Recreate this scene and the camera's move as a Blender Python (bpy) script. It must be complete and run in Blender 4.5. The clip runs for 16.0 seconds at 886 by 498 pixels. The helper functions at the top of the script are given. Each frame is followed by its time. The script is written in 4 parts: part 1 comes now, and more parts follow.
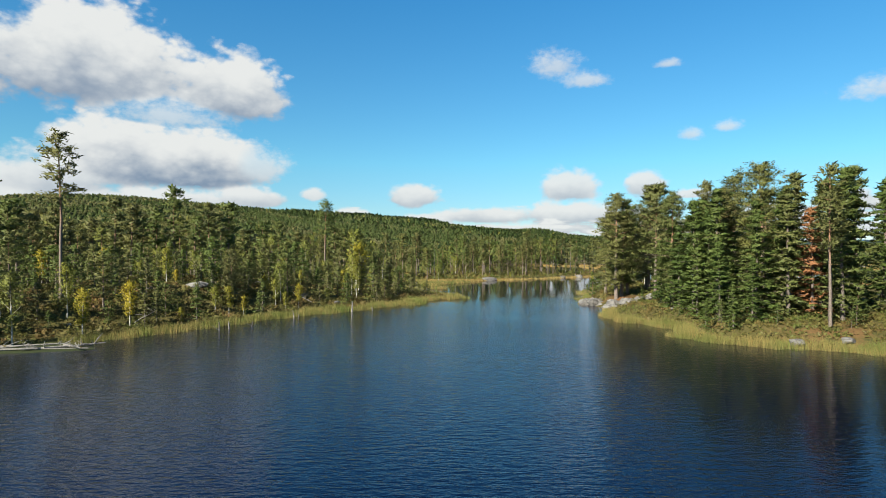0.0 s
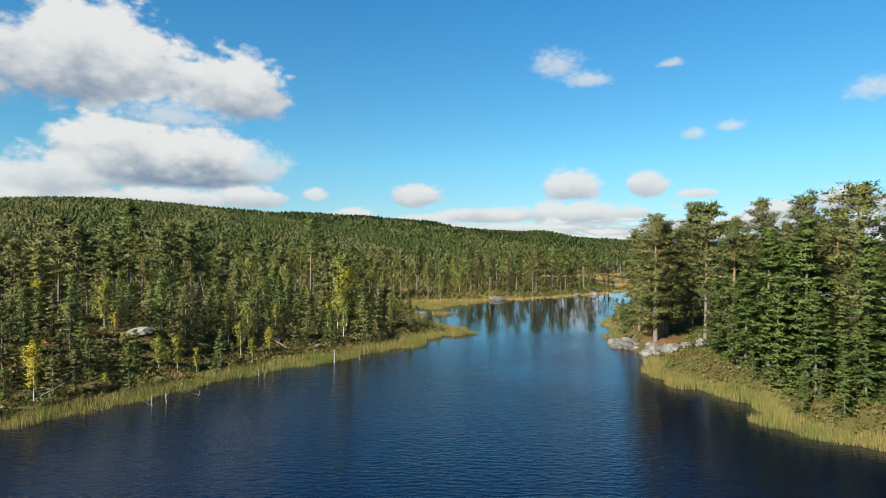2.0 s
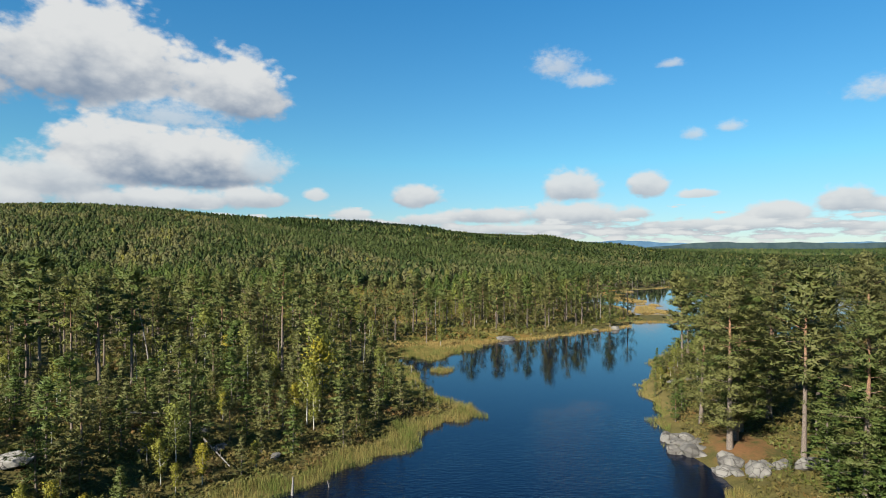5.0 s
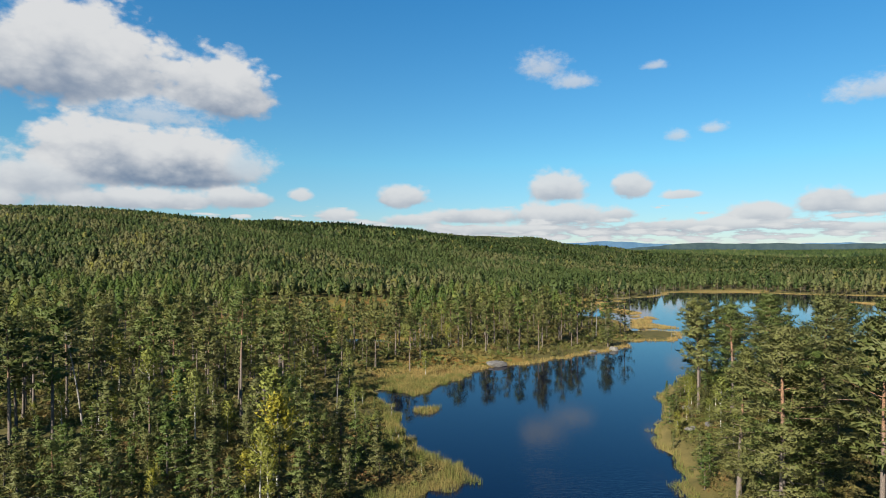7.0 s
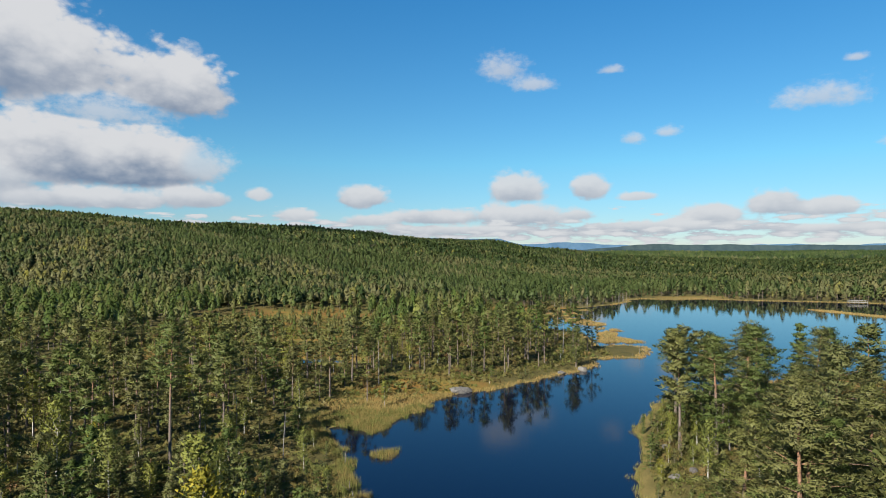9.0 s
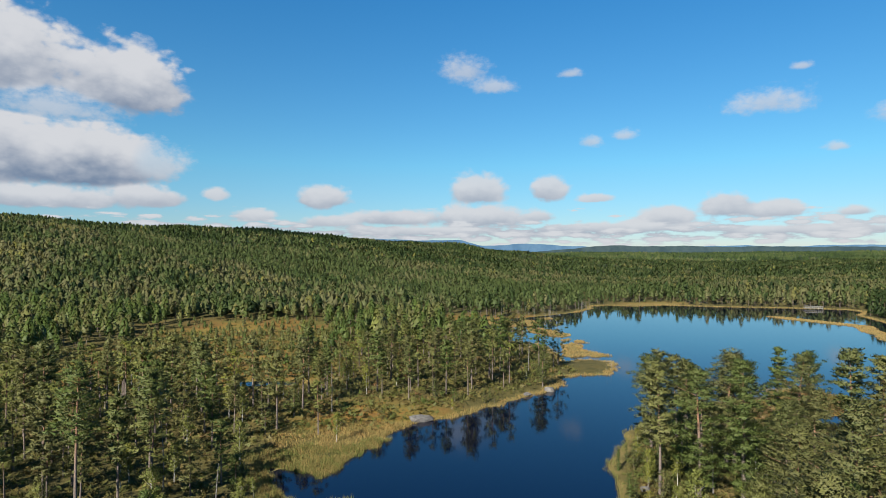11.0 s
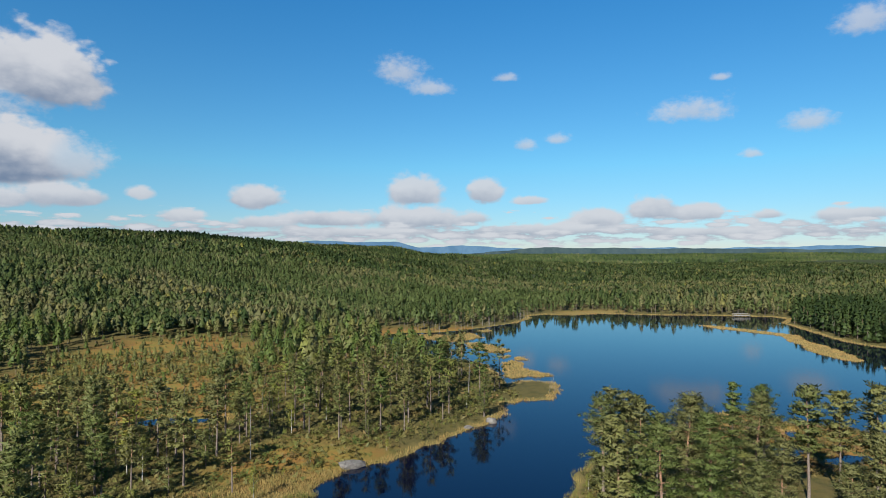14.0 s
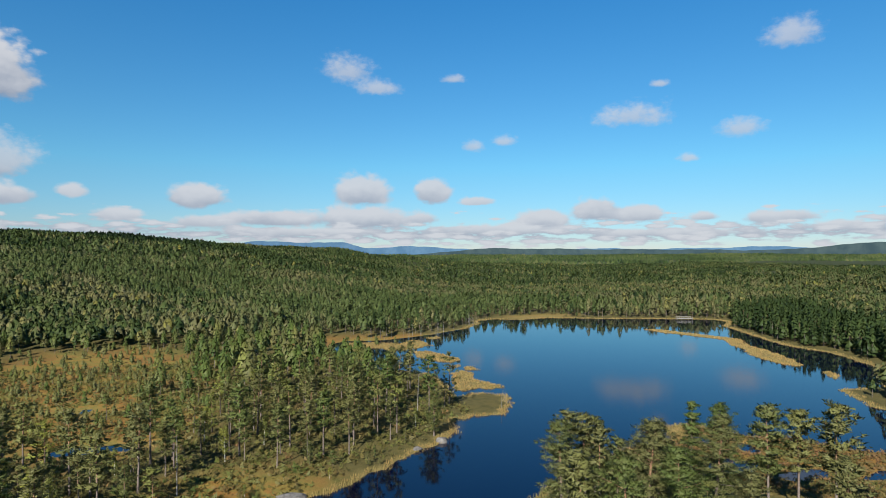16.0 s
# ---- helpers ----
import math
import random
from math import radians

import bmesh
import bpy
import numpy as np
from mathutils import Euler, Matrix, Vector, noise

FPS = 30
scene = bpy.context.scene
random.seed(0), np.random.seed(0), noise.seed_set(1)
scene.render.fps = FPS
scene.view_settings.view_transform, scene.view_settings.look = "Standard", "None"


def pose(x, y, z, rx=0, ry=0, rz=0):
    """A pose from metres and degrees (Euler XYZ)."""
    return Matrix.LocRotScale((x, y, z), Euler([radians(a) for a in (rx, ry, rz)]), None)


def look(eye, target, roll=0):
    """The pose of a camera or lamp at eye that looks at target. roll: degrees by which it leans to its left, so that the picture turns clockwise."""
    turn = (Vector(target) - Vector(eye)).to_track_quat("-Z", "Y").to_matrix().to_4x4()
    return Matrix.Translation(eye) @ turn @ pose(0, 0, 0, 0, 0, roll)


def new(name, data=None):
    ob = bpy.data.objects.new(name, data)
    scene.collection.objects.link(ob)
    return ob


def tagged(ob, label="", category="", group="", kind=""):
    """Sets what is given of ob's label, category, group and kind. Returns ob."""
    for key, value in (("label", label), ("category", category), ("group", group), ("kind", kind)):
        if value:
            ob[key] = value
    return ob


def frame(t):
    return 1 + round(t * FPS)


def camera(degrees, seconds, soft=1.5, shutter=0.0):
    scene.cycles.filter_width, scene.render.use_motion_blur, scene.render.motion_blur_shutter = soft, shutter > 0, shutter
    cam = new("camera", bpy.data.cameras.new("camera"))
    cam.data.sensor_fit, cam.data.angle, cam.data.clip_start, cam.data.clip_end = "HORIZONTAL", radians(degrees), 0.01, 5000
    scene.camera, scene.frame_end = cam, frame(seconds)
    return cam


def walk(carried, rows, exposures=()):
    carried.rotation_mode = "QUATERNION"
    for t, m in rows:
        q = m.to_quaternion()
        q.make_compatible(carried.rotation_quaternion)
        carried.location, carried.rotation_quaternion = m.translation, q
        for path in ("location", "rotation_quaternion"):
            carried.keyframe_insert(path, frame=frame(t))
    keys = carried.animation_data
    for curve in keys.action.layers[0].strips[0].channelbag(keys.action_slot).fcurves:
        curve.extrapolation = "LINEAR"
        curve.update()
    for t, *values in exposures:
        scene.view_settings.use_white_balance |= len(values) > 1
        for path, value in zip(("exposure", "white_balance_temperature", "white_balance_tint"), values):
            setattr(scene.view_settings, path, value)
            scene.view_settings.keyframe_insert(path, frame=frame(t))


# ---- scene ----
cam = camera(72.9, 16.0, soft=0.9)
PATH = [
    (0.0, pose(0.00, -0.00, 9.35, 89.96, 0, -0.00)),
    (0.5, pose(-0.01, 4.12, 10.16, 89.96, 0, 0.07)),
    (1.0, pose(-0.05, 8.32, 11.16, 89.95, 0, 0.11)),
    (1.5, pose(-0.11, 12.52, 12.38, 89.96, 0, 0.17)),
    (2.0, pose(-0.19, 16.60, 13.66, 89.95, 0, 0.19)),
    (2.5, pose(-0.23, 20.41, 14.95, 89.95, 0, 0.24)),
    (3.0, pose(-0.26, 23.80, 16.21, 89.95, 0, 0.28)),
    (3.5, pose(-0.32, 27.01, 17.54, 89.97, 0, 0.34)),
    (4.0, pose(-0.40, 30.19, 18.92, 89.96, 0, 0.41)),
    (6.5, pose(-0.24, 46.94, 23.55, 90.02, 0, -0.68)),
    (7.0, pose(-0.25, 49.37, 24.49, 90.01, 0, -1.15)),
    (7.5, pose(-0.19, 51.72, 25.38, 90.01, 0, -1.94)),
    (8.0, pose(-0.17, 54.00, 26.24, 90.02, 0, -2.91)),
    (8.5, pose(-0.02, 56.11, 27.12, 90.03, 0, -3.85)),
    (9.0, pose(0.04, 57.97, 28.01, 90.06, 0, -4.87)),
    (11.5, pose(1.55, 68.55, 31.58, 90.18, 0, -9.73)),
    (12.0, pose(1.76, 70.30, 32.28, 90.21, 0, -11.19)),
    (12.5, pose(2.04, 71.93, 33.04, 90.23, 0, -12.76)),
    (13.0, pose(2.34, 73.45, 33.75, 90.26, 0, -13.75)),
    (13.5, pose(2.75, 74.89, 34.43, 90.27, 0, -14.24)),
    (14.0, pose(3.21, 76.42, 35.09, 90.27, 0, -14.58)),
    (14.5, pose(3.66, 77.96, 35.72, 90.29, 0, -14.98)),
    (15.0, pose(4.07, 79.55, 36.23, 90.30, 0, -16.15)),
    (15.5, pose(4.47, 81.10, 36.72, 90.30, 0, -18.00)),
    (16.0, pose(4.82, 82.65, 37.16, 90.31, 0, -19.57)),
]
walk(cam, PATH, exposures=[(0, 1.74, 6650, 6), (4, 1.62, 6600, 7), (8, 1.51, 6500, 9.5), (12, 1.43, 6300, 11), (16, 1.39, 6200, 11)])

# ---- world, sun ----
SUN_AZ, SUN_EL = -140.0, 34.0          # degrees clockwise from ahead (+y), and above the horizon
rng = np.random.default_rng(7)


def node(tree, kind, **inputs):
    n = tree.nodes.new(kind)
    for key, value in inputs.items():
        n.inputs[key.replace("_", " ")].default_value = value
    return n


def calc(tree, op, a, b=None, c=None, clamp=False):
    n = tree.nodes.new("ShaderNodeMath")
    n.operation, n.use_clamp = op, clamp
    for i, v in enumerate((a, b, c)):
        if v is None:
            continue
        if isinstance(v, (int, float)):
            n.inputs[i].default_value = v
        else:
            tree.links.new(v, n.inputs[i])
    return n.outputs[0]


def mix(tree, fac, a, b):
    n = tree.nodes.new("ShaderNodeMix")
    n.data_type = "RGBA"
    for sock, v in ((n.inputs["Factor"], fac), (n.inputs[6], a), (n.inputs[7], b)):
        if isinstance(v, (int, float)):
            sock.default_value = v
        elif isinstance(v, tuple):
            sock.default_value = (*v, 1)
        else:
            tree.links.new(v, sock)
    return n.outputs[2]


def ramp(tree, fac, lo, hi, smooth=True):
    n = tree.nodes.new("ShaderNodeMapRange")
    n.interpolation_type = "SMOOTHSTEP" if smooth else "LINEAR"
    n.inputs["From Min"].default_value, n.inputs["From Max"].default_value = lo, hi
    tree.links.new(fac, n.inputs["Value"])
    return n.outputs["Result"]


def noise_tex(tree, vec, scale, detail=3.0, rough=0.55, dims="3D"):
    n = node(tree, "ShaderNodeTexNoise", Scale=scale, Detail=detail, Roughness=rough)
    n.noise_dimensions = dims
    if vec is not None:
        tree.links.new(vec, n.inputs["Vector"])
    return n.outputs["Fac"]


# cumulus clouds of the day: bearing, height above the horizon, half width, half height (degrees)
CUMULUS_WEST = [(-30.5, 15.7, 7.8, 4.3), (-40.4, 14.0, 5.0, 3.4), (-19.2, 14.3, 4.8, 3.0), (-24.5, 11.6, 5.0, 1.2), (-28.5, 8.1, 5.8, 3.0),
                (-22.0, 7.9, 6.0, 2.7), (-17.0, 7.7, 3.0, 1.7), (-33.5, 5.8, 5.6, 1.8), (-38.0, 4.2, 6.0, 1.2), (-26.0, 4.3, 8.0, 0.9),
                (-17.5, 4.6, 3.4, 0.9), (-12.2, 5.1, 1.4, 0.7), (-9.0, 3.3, 2.4, 0.7)]
CUMULUS_NORTH = [(-2.9, 5.1, 2.7, 1.3), (10.7, 16.9, 2.9, 1.4), (13.3, 15.4, 2.5, 0.9), (20.6, 16.2, 1.5, 0.5),
                 (22.4, 10.1, 1.4, 0.7), (25.4, 10.5, 1.4, 0.6), (11.9, 5.9, 2.9, 1.6), (18.6, 6.0, 1.8, 1.4),
                 (22.8, 4.9, 2.0, 0.5), (12.1, 3.3, 5.1, 1.1), (3.9, 3.2, 4.7, 0.8), (-2.2, 2.8, 3.0, 0.7),
                 (17.6, 3.3, 1.8, 0.6)]
CUMULUS_EAST = [(37.2, 12.5, 3.9, 1.4), (45.9, 10.7, 2.3, 1.0), (41.8, 8.4, 1.3, 0.5), (39.5, 14.9, 1.0, 0.4),
                (49.9, 17.8, 2.5, 1.5), (29.1, 3.2, 2.5, 1.0), (34.0, 4.1, 2.4, 1.2), (37.5, 3.6, 2.3, 0.8),
                (43.1, 3.2, 1.4, 0.5), (47.7, 3.0, 2.0, 0.7), (49.7, 3.1, 2.4, 0.6), (53.2, 2.2, 2.6, 0.5),
                (25.0, 2.2, 7.0, 0.6), (6.0, 1.9, 9.0, 0.5), (40.0, 1.8, 9.0, 0.45)]


def make_sky():
    world = bpy.data.worlds.new("sky")
    scene.world = world
    world.use_nodes = True
    tree = world.node_tree
    tree.nodes.clear()
    sky = tree.nodes.new("ShaderNodeTexSky")
    sky.sky_type, sky.sun_disc = "NISHITA", False
    sky.sun_elevation, sky.sun_rotation = radians(SUN_EL), radians(SUN_AZ)
    sky.altitude, sky.air_density, sky.dust_density, sky.ozone_density = 300, 1.0, 0.0, 1.5
    co = tree.nodes.new("ShaderNodeTexCoord").outputs["Generated"]
    sep = tree.nodes.new("ShaderNodeSeparateXYZ")
    tree.links.new(co, sep.inputs[0])
    x, y, z = sep.outputs
    az = calc(tree, "MULTIPLY", calc(tree, "ARCTAN2", x, y), 180 / math.pi)
    flat = calc(tree, "SQRT", calc(tree, "ADD", calc(tree, "MULTIPLY", x, x), calc(tree, "MULTIPLY", y, y)))
    el = calc(tree, "MULTIPLY", calc(tree, "ARCTAN2", z, flat), 180 / math.pi)
    comb = tree.nodes.new("ShaderNodeCombineXYZ")
    tree.links.new(az, comb.inputs[0])
    tree.links.new(calc(tree, "MULTIPLY", el, 1.5), comb.inputs[1])
    p = comb.outputs[0]
    billow = noise_tex(tree, p, 0.34, 5.0, 0.46)
    fine = noise_tex(tree, p, 1.5, 4.0, 0.6)
    wob = calc(tree, "SUBTRACT", billow, 0.5)
    heads = []
    for size in (0.42, 1.05, 2.4):
        cell = node(tree, "ShaderNodeTexVoronoi", Scale=size)
        cell.feature = "SMOOTH_F1"
        cell.inputs["Smoothness"].default_value = 0.35
        bent = tree.nodes.new("ShaderNodeVectorMath")
        bent.operation = "MULTIPLY_ADD"
        warp = node(tree, "ShaderNodeTexNoise", Scale=size * 1.6, Detail=3.0)
        tree.links.new(p, warp.inputs["Vector"])
        tree.links.new(warp.outputs["Color"], bent.inputs[0])
        bent.inputs[1].default_value = (0.9 / size, 0.9 / size, 0)
        tree.links.new(p, bent.inputs[2])
        tree.links.new(bent.outputs[0], cell.inputs["Vector"])
        heads.append(calc(tree, "SUBTRACT", 0.48, cell.outputs["Distance"]))
    puff = calc(tree, "ADD", calc(tree, "MULTIPLY", heads[0], 0.36), calc(tree, "ADD", calc(tree, "MULTIPLY", heads[1], 0.24), calc(tree, "MULTIPLY", heads[2], 0.07)))
    total, sum_v, sum_g = None, None, None
    for a, e, w, h in CUMULUS_WEST + CUMULUS_NORTH + CUMULUS_EAST:
        u = calc(tree, "MULTIPLY", calc(tree, "SUBTRACT", az, a), 1 / w)
        # domed top over a flat base
        v = calc(tree, "MULTIPLY", calc(tree, "SUBTRACT", el, e - 0.25 * h), 0.8 / h)
        low = calc(tree, "MULTIPLY", calc(tree, "MINIMUM", v, 0.0), 1.4)
        r2 = calc(tree, "ADD", calc(tree, "MULTIPLY", u, u), calc(tree, "ADD", calc(tree, "MULTIPLY", v, v), calc(tree, "MULTIPLY", low, low)))
        thin = 0.10 if h < 0.75 else 0.04 if h < 1.6 and e > 8 else 0.0
        body = 1.25 if 6 < e < 9 and h > 2 and a < -15 else 1.0 if h > 2.5 else 0.55 if e < 7 and h > 0.75 else 0.35 if e < 4.5 else 0.12
        fld = calc(tree, "SUBTRACT", 1.0 - thin, calc(tree, "SQRT", r2))
        wgt = calc(tree, "EXPONENT", calc(tree, "MULTIPLY", calc(tree, "MAXIMUM", fld, -6.0), 6.0))
        near_v = calc(tree, "MINIMUM", calc(tree, "MAXIMUM", v, -1.4), 1.4)
        total = wgt if total is None else calc(tree, "ADD", total, wgt)
        part_v = calc(tree, "MULTIPLY", near_v, wgt)
        sum_v = part_v if sum_v is None else calc(tree, "ADD", sum_v, part_v)
        part_g = calc(tree, "MULTIPLY", wgt, body)
        sum_g = part_g if sum_g is None else calc(tree, "ADD", sum_g, part_g)
    # low fair-weather banks along the horizon
    comb2 = tree.nodes.new("ShaderNodeCombineXYZ")
    put_az = calc(tree, "MULTIPLY", az, 0.55)
    tree.links.new(put_az, comb2.inputs[0])
    tree.links.new(calc(tree, "MULTIPLY", el, 2.6), comb2.inputs[1])
    bank_noise = noise_tex(tree, comb2.outputs[0], 0.62, 6.0, 0.62)
    puffs = node(tree, "ShaderNodeTexVoronoi", Scale=0.75)
    puffs.feature = "SMOOTH_F1"
    puffs.inputs["Smoothness"].default_value = 0.2
    tree.links.new(comb2.outputs[0], puffs.inputs["Vector"])
    dome = calc(tree, "SUBTRACT", 0.5, puffs.outputs["Distance"])
    bank_rel = calc(tree, "MULTIPLY", calc(tree, "SUBTRACT", el, 1.7), 1 / 1.9)
    bank_fld = calc(tree, "ADD", calc(tree, "SUBTRACT", 0.62, calc(tree, "ABSOLUTE", bank_rel)),
                    calc(tree, "ADD", calc(tree, "MULTIPLY", dome, 1.3), calc(tree, "MULTIPLY", calc(tree, "SUBTRACT", bank_noise, 0.55), 2.6)))
    wgt = calc(tree, "EXPONENT", calc(tree, "MULTIPLY", calc(tree, "MAXIMUM", bank_fld, -6.0), 6.0))
    total = calc(tree, "ADD", total, wgt)
    sum_v = calc(tree, "ADD", sum_v, calc(tree, "MULTIPLY", calc(tree, "ADD", calc(tree, "MULTIPLY", dome, 1.6), calc(tree, "MULTIPLY", calc(tree, "SUBTRACT", bank_noise, 0.52), 3.0)), wgt))
    sum_g = calc(tree, "ADD", sum_g, calc(tree, "MULTIPLY", wgt, 0.6))
    rel = calc(tree, "DIVIDE", sum_v, total)
    body = calc(tree, "DIVIDE", sum_g, total)
    wisp = calc(tree, "MULTIPLY", calc(tree, "SUBTRACT", 1.0, calc(tree, "MINIMUM", body, 1.0)), calc(tree, "ADD", 0.25, calc(tree, "MULTIPLY", ramp(tree, el, 5.0, 9.0), 0.75)))
    best = calc(tree, "DIVIDE", calc(tree, "LOGARITHM", total, math.e), 6.0)
    rough = calc(tree, "MULTIPLY", calc(tree, "SUBTRACT", fine, 0.5), calc(tree, "ADD", 0.16, calc(tree, "MULTIPLY", wisp, 0.75)))
    dens = calc(tree, "ADD", calc(tree, "ADD", best, puff), calc(tree, "ADD", calc(tree, "MULTIPLY", wob, 0.45), rough))
    # thick clouds have firm edges, small ones thin out softly
    soft_edge = calc(tree, "ADD", 0.34, calc(tree, "MULTIPLY", wisp, 0.62))
    raw = calc(tree, "DIVIDE", calc(tree, "ADD", dens, 0.14), soft_edge)
    cover = calc(tree, "MULTIPLY", ramp(tree, raw, 0.0, 1.0), calc(tree, "SUBTRACT", 0.98, calc(tree, "MULTIPLY", wisp, 0.36)))
    # bases in their own shade, tops in the sun
    lit = calc(tree, "ADD", calc(tree, "MULTIPLY", rel, 0.62), calc(tree, "ADD", calc(tree, "MULTIPLY", wob, 0.6), calc(tree, "MULTIPLY", puff, 0.5)))
    dim = calc(tree, "MULTIPLY", calc(tree, "SUBTRACT", 1.0, ramp(tree, lit, -0.46, 0.34)), calc(tree, "ADD", 0.18, calc(tree, "MULTIPLY", body, 0.78)), clamp=True)
    col = mix(tree, dim, (0.97, 0.98, 1.0), (0.27, 0.36, 0.51))
    bg_sky = node(tree, "ShaderNodeBackground", Strength=SKY)
    tint = mix(tree, ramp(tree, el, 7.0, 26.0, False), mix(tree, ramp(tree, el, 0.0, 8.0, False), SKY_LOW, SKY_MID), SKY_HIGH)
    mul = tree.nodes.new("ShaderNodeMix")
    mul.data_type, mul.blend_type = "RGBA", "MULTIPLY"
    mul.inputs["Factor"].default_value = 1.0
    tree.links.new(sky.outputs[0], mul.inputs[6])
    tree.links.new(tint, mul.inputs[7])
    tree.links.new(mul.outputs[2], bg_sky.inputs["Color"])
    bg_cloud = node(tree, "ShaderNodeBackground", Strength=CLOUD)
    tree.links.new(col, bg_cloud.inputs["Color"])
    blend = tree.nodes.new("ShaderNodeMixShader")
    tree.links.new(cover, blend.inputs[0])
    tree.links.new(bg_sky.outputs[0], blend.inputs[1])
    tree.links.new(bg_cloud.outputs[0], blend.inputs[2])
    out = tree.nodes.new("ShaderNodeOutputWorld")
    tree.links.new(blend.outputs[0], out.inputs["Surface"])


SKY, SKY_LOW, SKY_MID, SKY_HIGH, CLOUD = 0.05, (0.40, 0.48, 0.66), (0.36, 0.70, 0.80), (0.20, 0.745, 1.05), 0.255
make_sky()
sun_data = bpy.data.lights.new("sun", "SUN")
sun_data.energy, sun_data.angle, sun_data.color = 5.0, radians(0.5), (1.0, 0.93, 0.82)
sun = new("sun", sun_data)
a, e = radians(SUN_AZ), radians(SUN_EL)
sun_from = Vector((math.sin(a) * math.cos(e), math.cos(a) * math.cos(e), math.sin(e)))
sun.matrix_world = look(sun_from * 100, (0, 0, 0))

# ---- materials ----
def material(name):
    m = bpy.data.materials.new(name)
    m.use_nodes = True
    t = m.node_tree
    return m, t, t.nodes["Principled BSDF"]


def put(t, a, b):
    t.links.new(a, b)


def position(t):
    return t.nodes.new("ShaderNodeNewGeometry").outputs["Position"]


def attribute(t, name):
    n = t.nodes.new("ShaderNodeAttribute")
    n.attribute_name = name
    return n.outputs["Fac"]


def bump(t, bsdf, height, strength, distance):
    b = node(t, "ShaderNodeBump", Strength=strength, Distance=distance)
    put(t, height, b.inputs["Height"])
    put(t, b.outputs[0], bsdf.inputs["Normal"])


def ladder(t, fac, stops):
    n = t.nodes.new("ShaderNodeValToRGB")
    el = n.color_ramp.elements
    while len(el) < len(stops):
        el.new(0.5)
    for k, (at, col) in zip(el, stops):
        k.position, k.color = at, (*col, 1)
    put(t, fac, n.inputs[0])
    return n.outputs[0]


def make_foliage(name, stops, through_light=0.25, lace=0.0, open_part=0.5):
    """Leaves and needles: the attribute 'tint' names the kind of growth; each piece differs a little."""
    m, t, b = material(name)
    geo = t.nodes.new("ShaderNodeNewGeometry")
    info = t.nodes.new("ShaderNodeObjectInfo")
    tint = calc(t, "ADD", attribute(t, "tint"), calc(t, "MULTIPLY", calc(t, "SUBTRACT", info.outputs["Random"], 0.5), 0.16))
    tint = calc(t, "ADD", tint, calc(t, "MULTIPLY", calc(t, "SUBTRACT", geo.outputs["Random Per Island"], 0.5), 0.07))
    patch = noise_tex(t, geo.outputs["Position"], 0.035, 2.0)
    tint = calc(t, "ADD", tint, calc(t, "MULTIPLY", calc(t, "SUBTRACT", patch, 0.5), 0.2))
    col = ladder(t, tint, stops)
    hsv = t.nodes.new("ShaderNodeHueSaturation")
    put(t, calc(t, "ADD", 0.88, calc(t, "MULTIPLY", geo.outputs["Random Per Island"], 0.22)), hsv.inputs["Value"])
    put(t, col, hsv.inputs["Color"])
    put(t, hsv.outputs[0], b.inputs["Base Color"])
    b.inputs["Roughness"].default_value = 0.55
    b.inputs["Specular IOR Level"].default_value = 0.12
    tr = t.nodes.new("ShaderNodeBsdfTranslucent")
    put(t, hsv.outputs[0], tr.inputs["Color"])
    mx = t.nodes.new("ShaderNodeMixShader")
    mx.inputs[0].default_value = through_light
    put(t, b.outputs[0], mx.inputs[1])
    put(t, tr.outputs[0], mx.inputs[2])
    last = mx.outputs[0]
    if lace:
        # gaps between the needles
        gap = calc(t, "LESS_THAN", noise_tex(t, geo.outputs["Position"], lace, 1.0, 0.5), open_part)
        clear_ = t.nodes.new("ShaderNodeBsdfTransparent")
        cut = t.nodes.new("ShaderNodeMixShader")
        put(t, gap, cut.inputs[0])
        put(t, last, cut.inputs[1])
        put(t, clear_.outputs[0], cut.inputs[2])
        last = cut.outputs[0]
    put(t, last, t.nodes["Material Output"].inputs["Surface"])
    return m


GREENS = [(0.0, (0.012, 0.026, 0.008)), (0.2, (0.036, 0.058, 0.014)), (0.31, (0.062, 0.088, 0.020)), (0.42, (0.094, 0.092, 0.034)),
          (0.6, (0.122, 0.136, 0.030)), (0.75, (0.165, 0.155, 0.022)), (0.9, (0.34, 0.25, 0.02)), (1.0, (0.175, 0.082, 0.035))]
foliage = make_foliage("foliage", GREENS, 0.28, 6.0, 0.30)
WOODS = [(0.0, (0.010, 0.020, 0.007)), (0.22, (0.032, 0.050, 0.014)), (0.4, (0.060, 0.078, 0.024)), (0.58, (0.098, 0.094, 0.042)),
         (0.8, (0.15, 0.145, 0.03)), (1.0, (0.21, 0.155, 0.03))]
far_foliage = make_foliage("far_foliage", WOODS, 0.25, 1.8, 0.28)
REEDS = [(0.0, (0.077, 0.108, 0.023)), (0.35, (0.150, 0.132, 0.044)), (0.7, (0.24, 0.172, 0.064)), (1.0, (0.215, 0.125, 0.044))]
reed_leaf = make_foliage("reed_leaf", REEDS, 0.25)
HEATH = [(0.0, (0.054, 0.077, 0.017)), (0.4, (0.082, 0.080, 0.022)), (0.7, (0.098, 0.070, 0.025)), (1.0, (0.146, 0.077, 0.035))]
heath_leaf = make_foliage("heath_leaf", HEATH, 0.2, 9.0, 0.45)


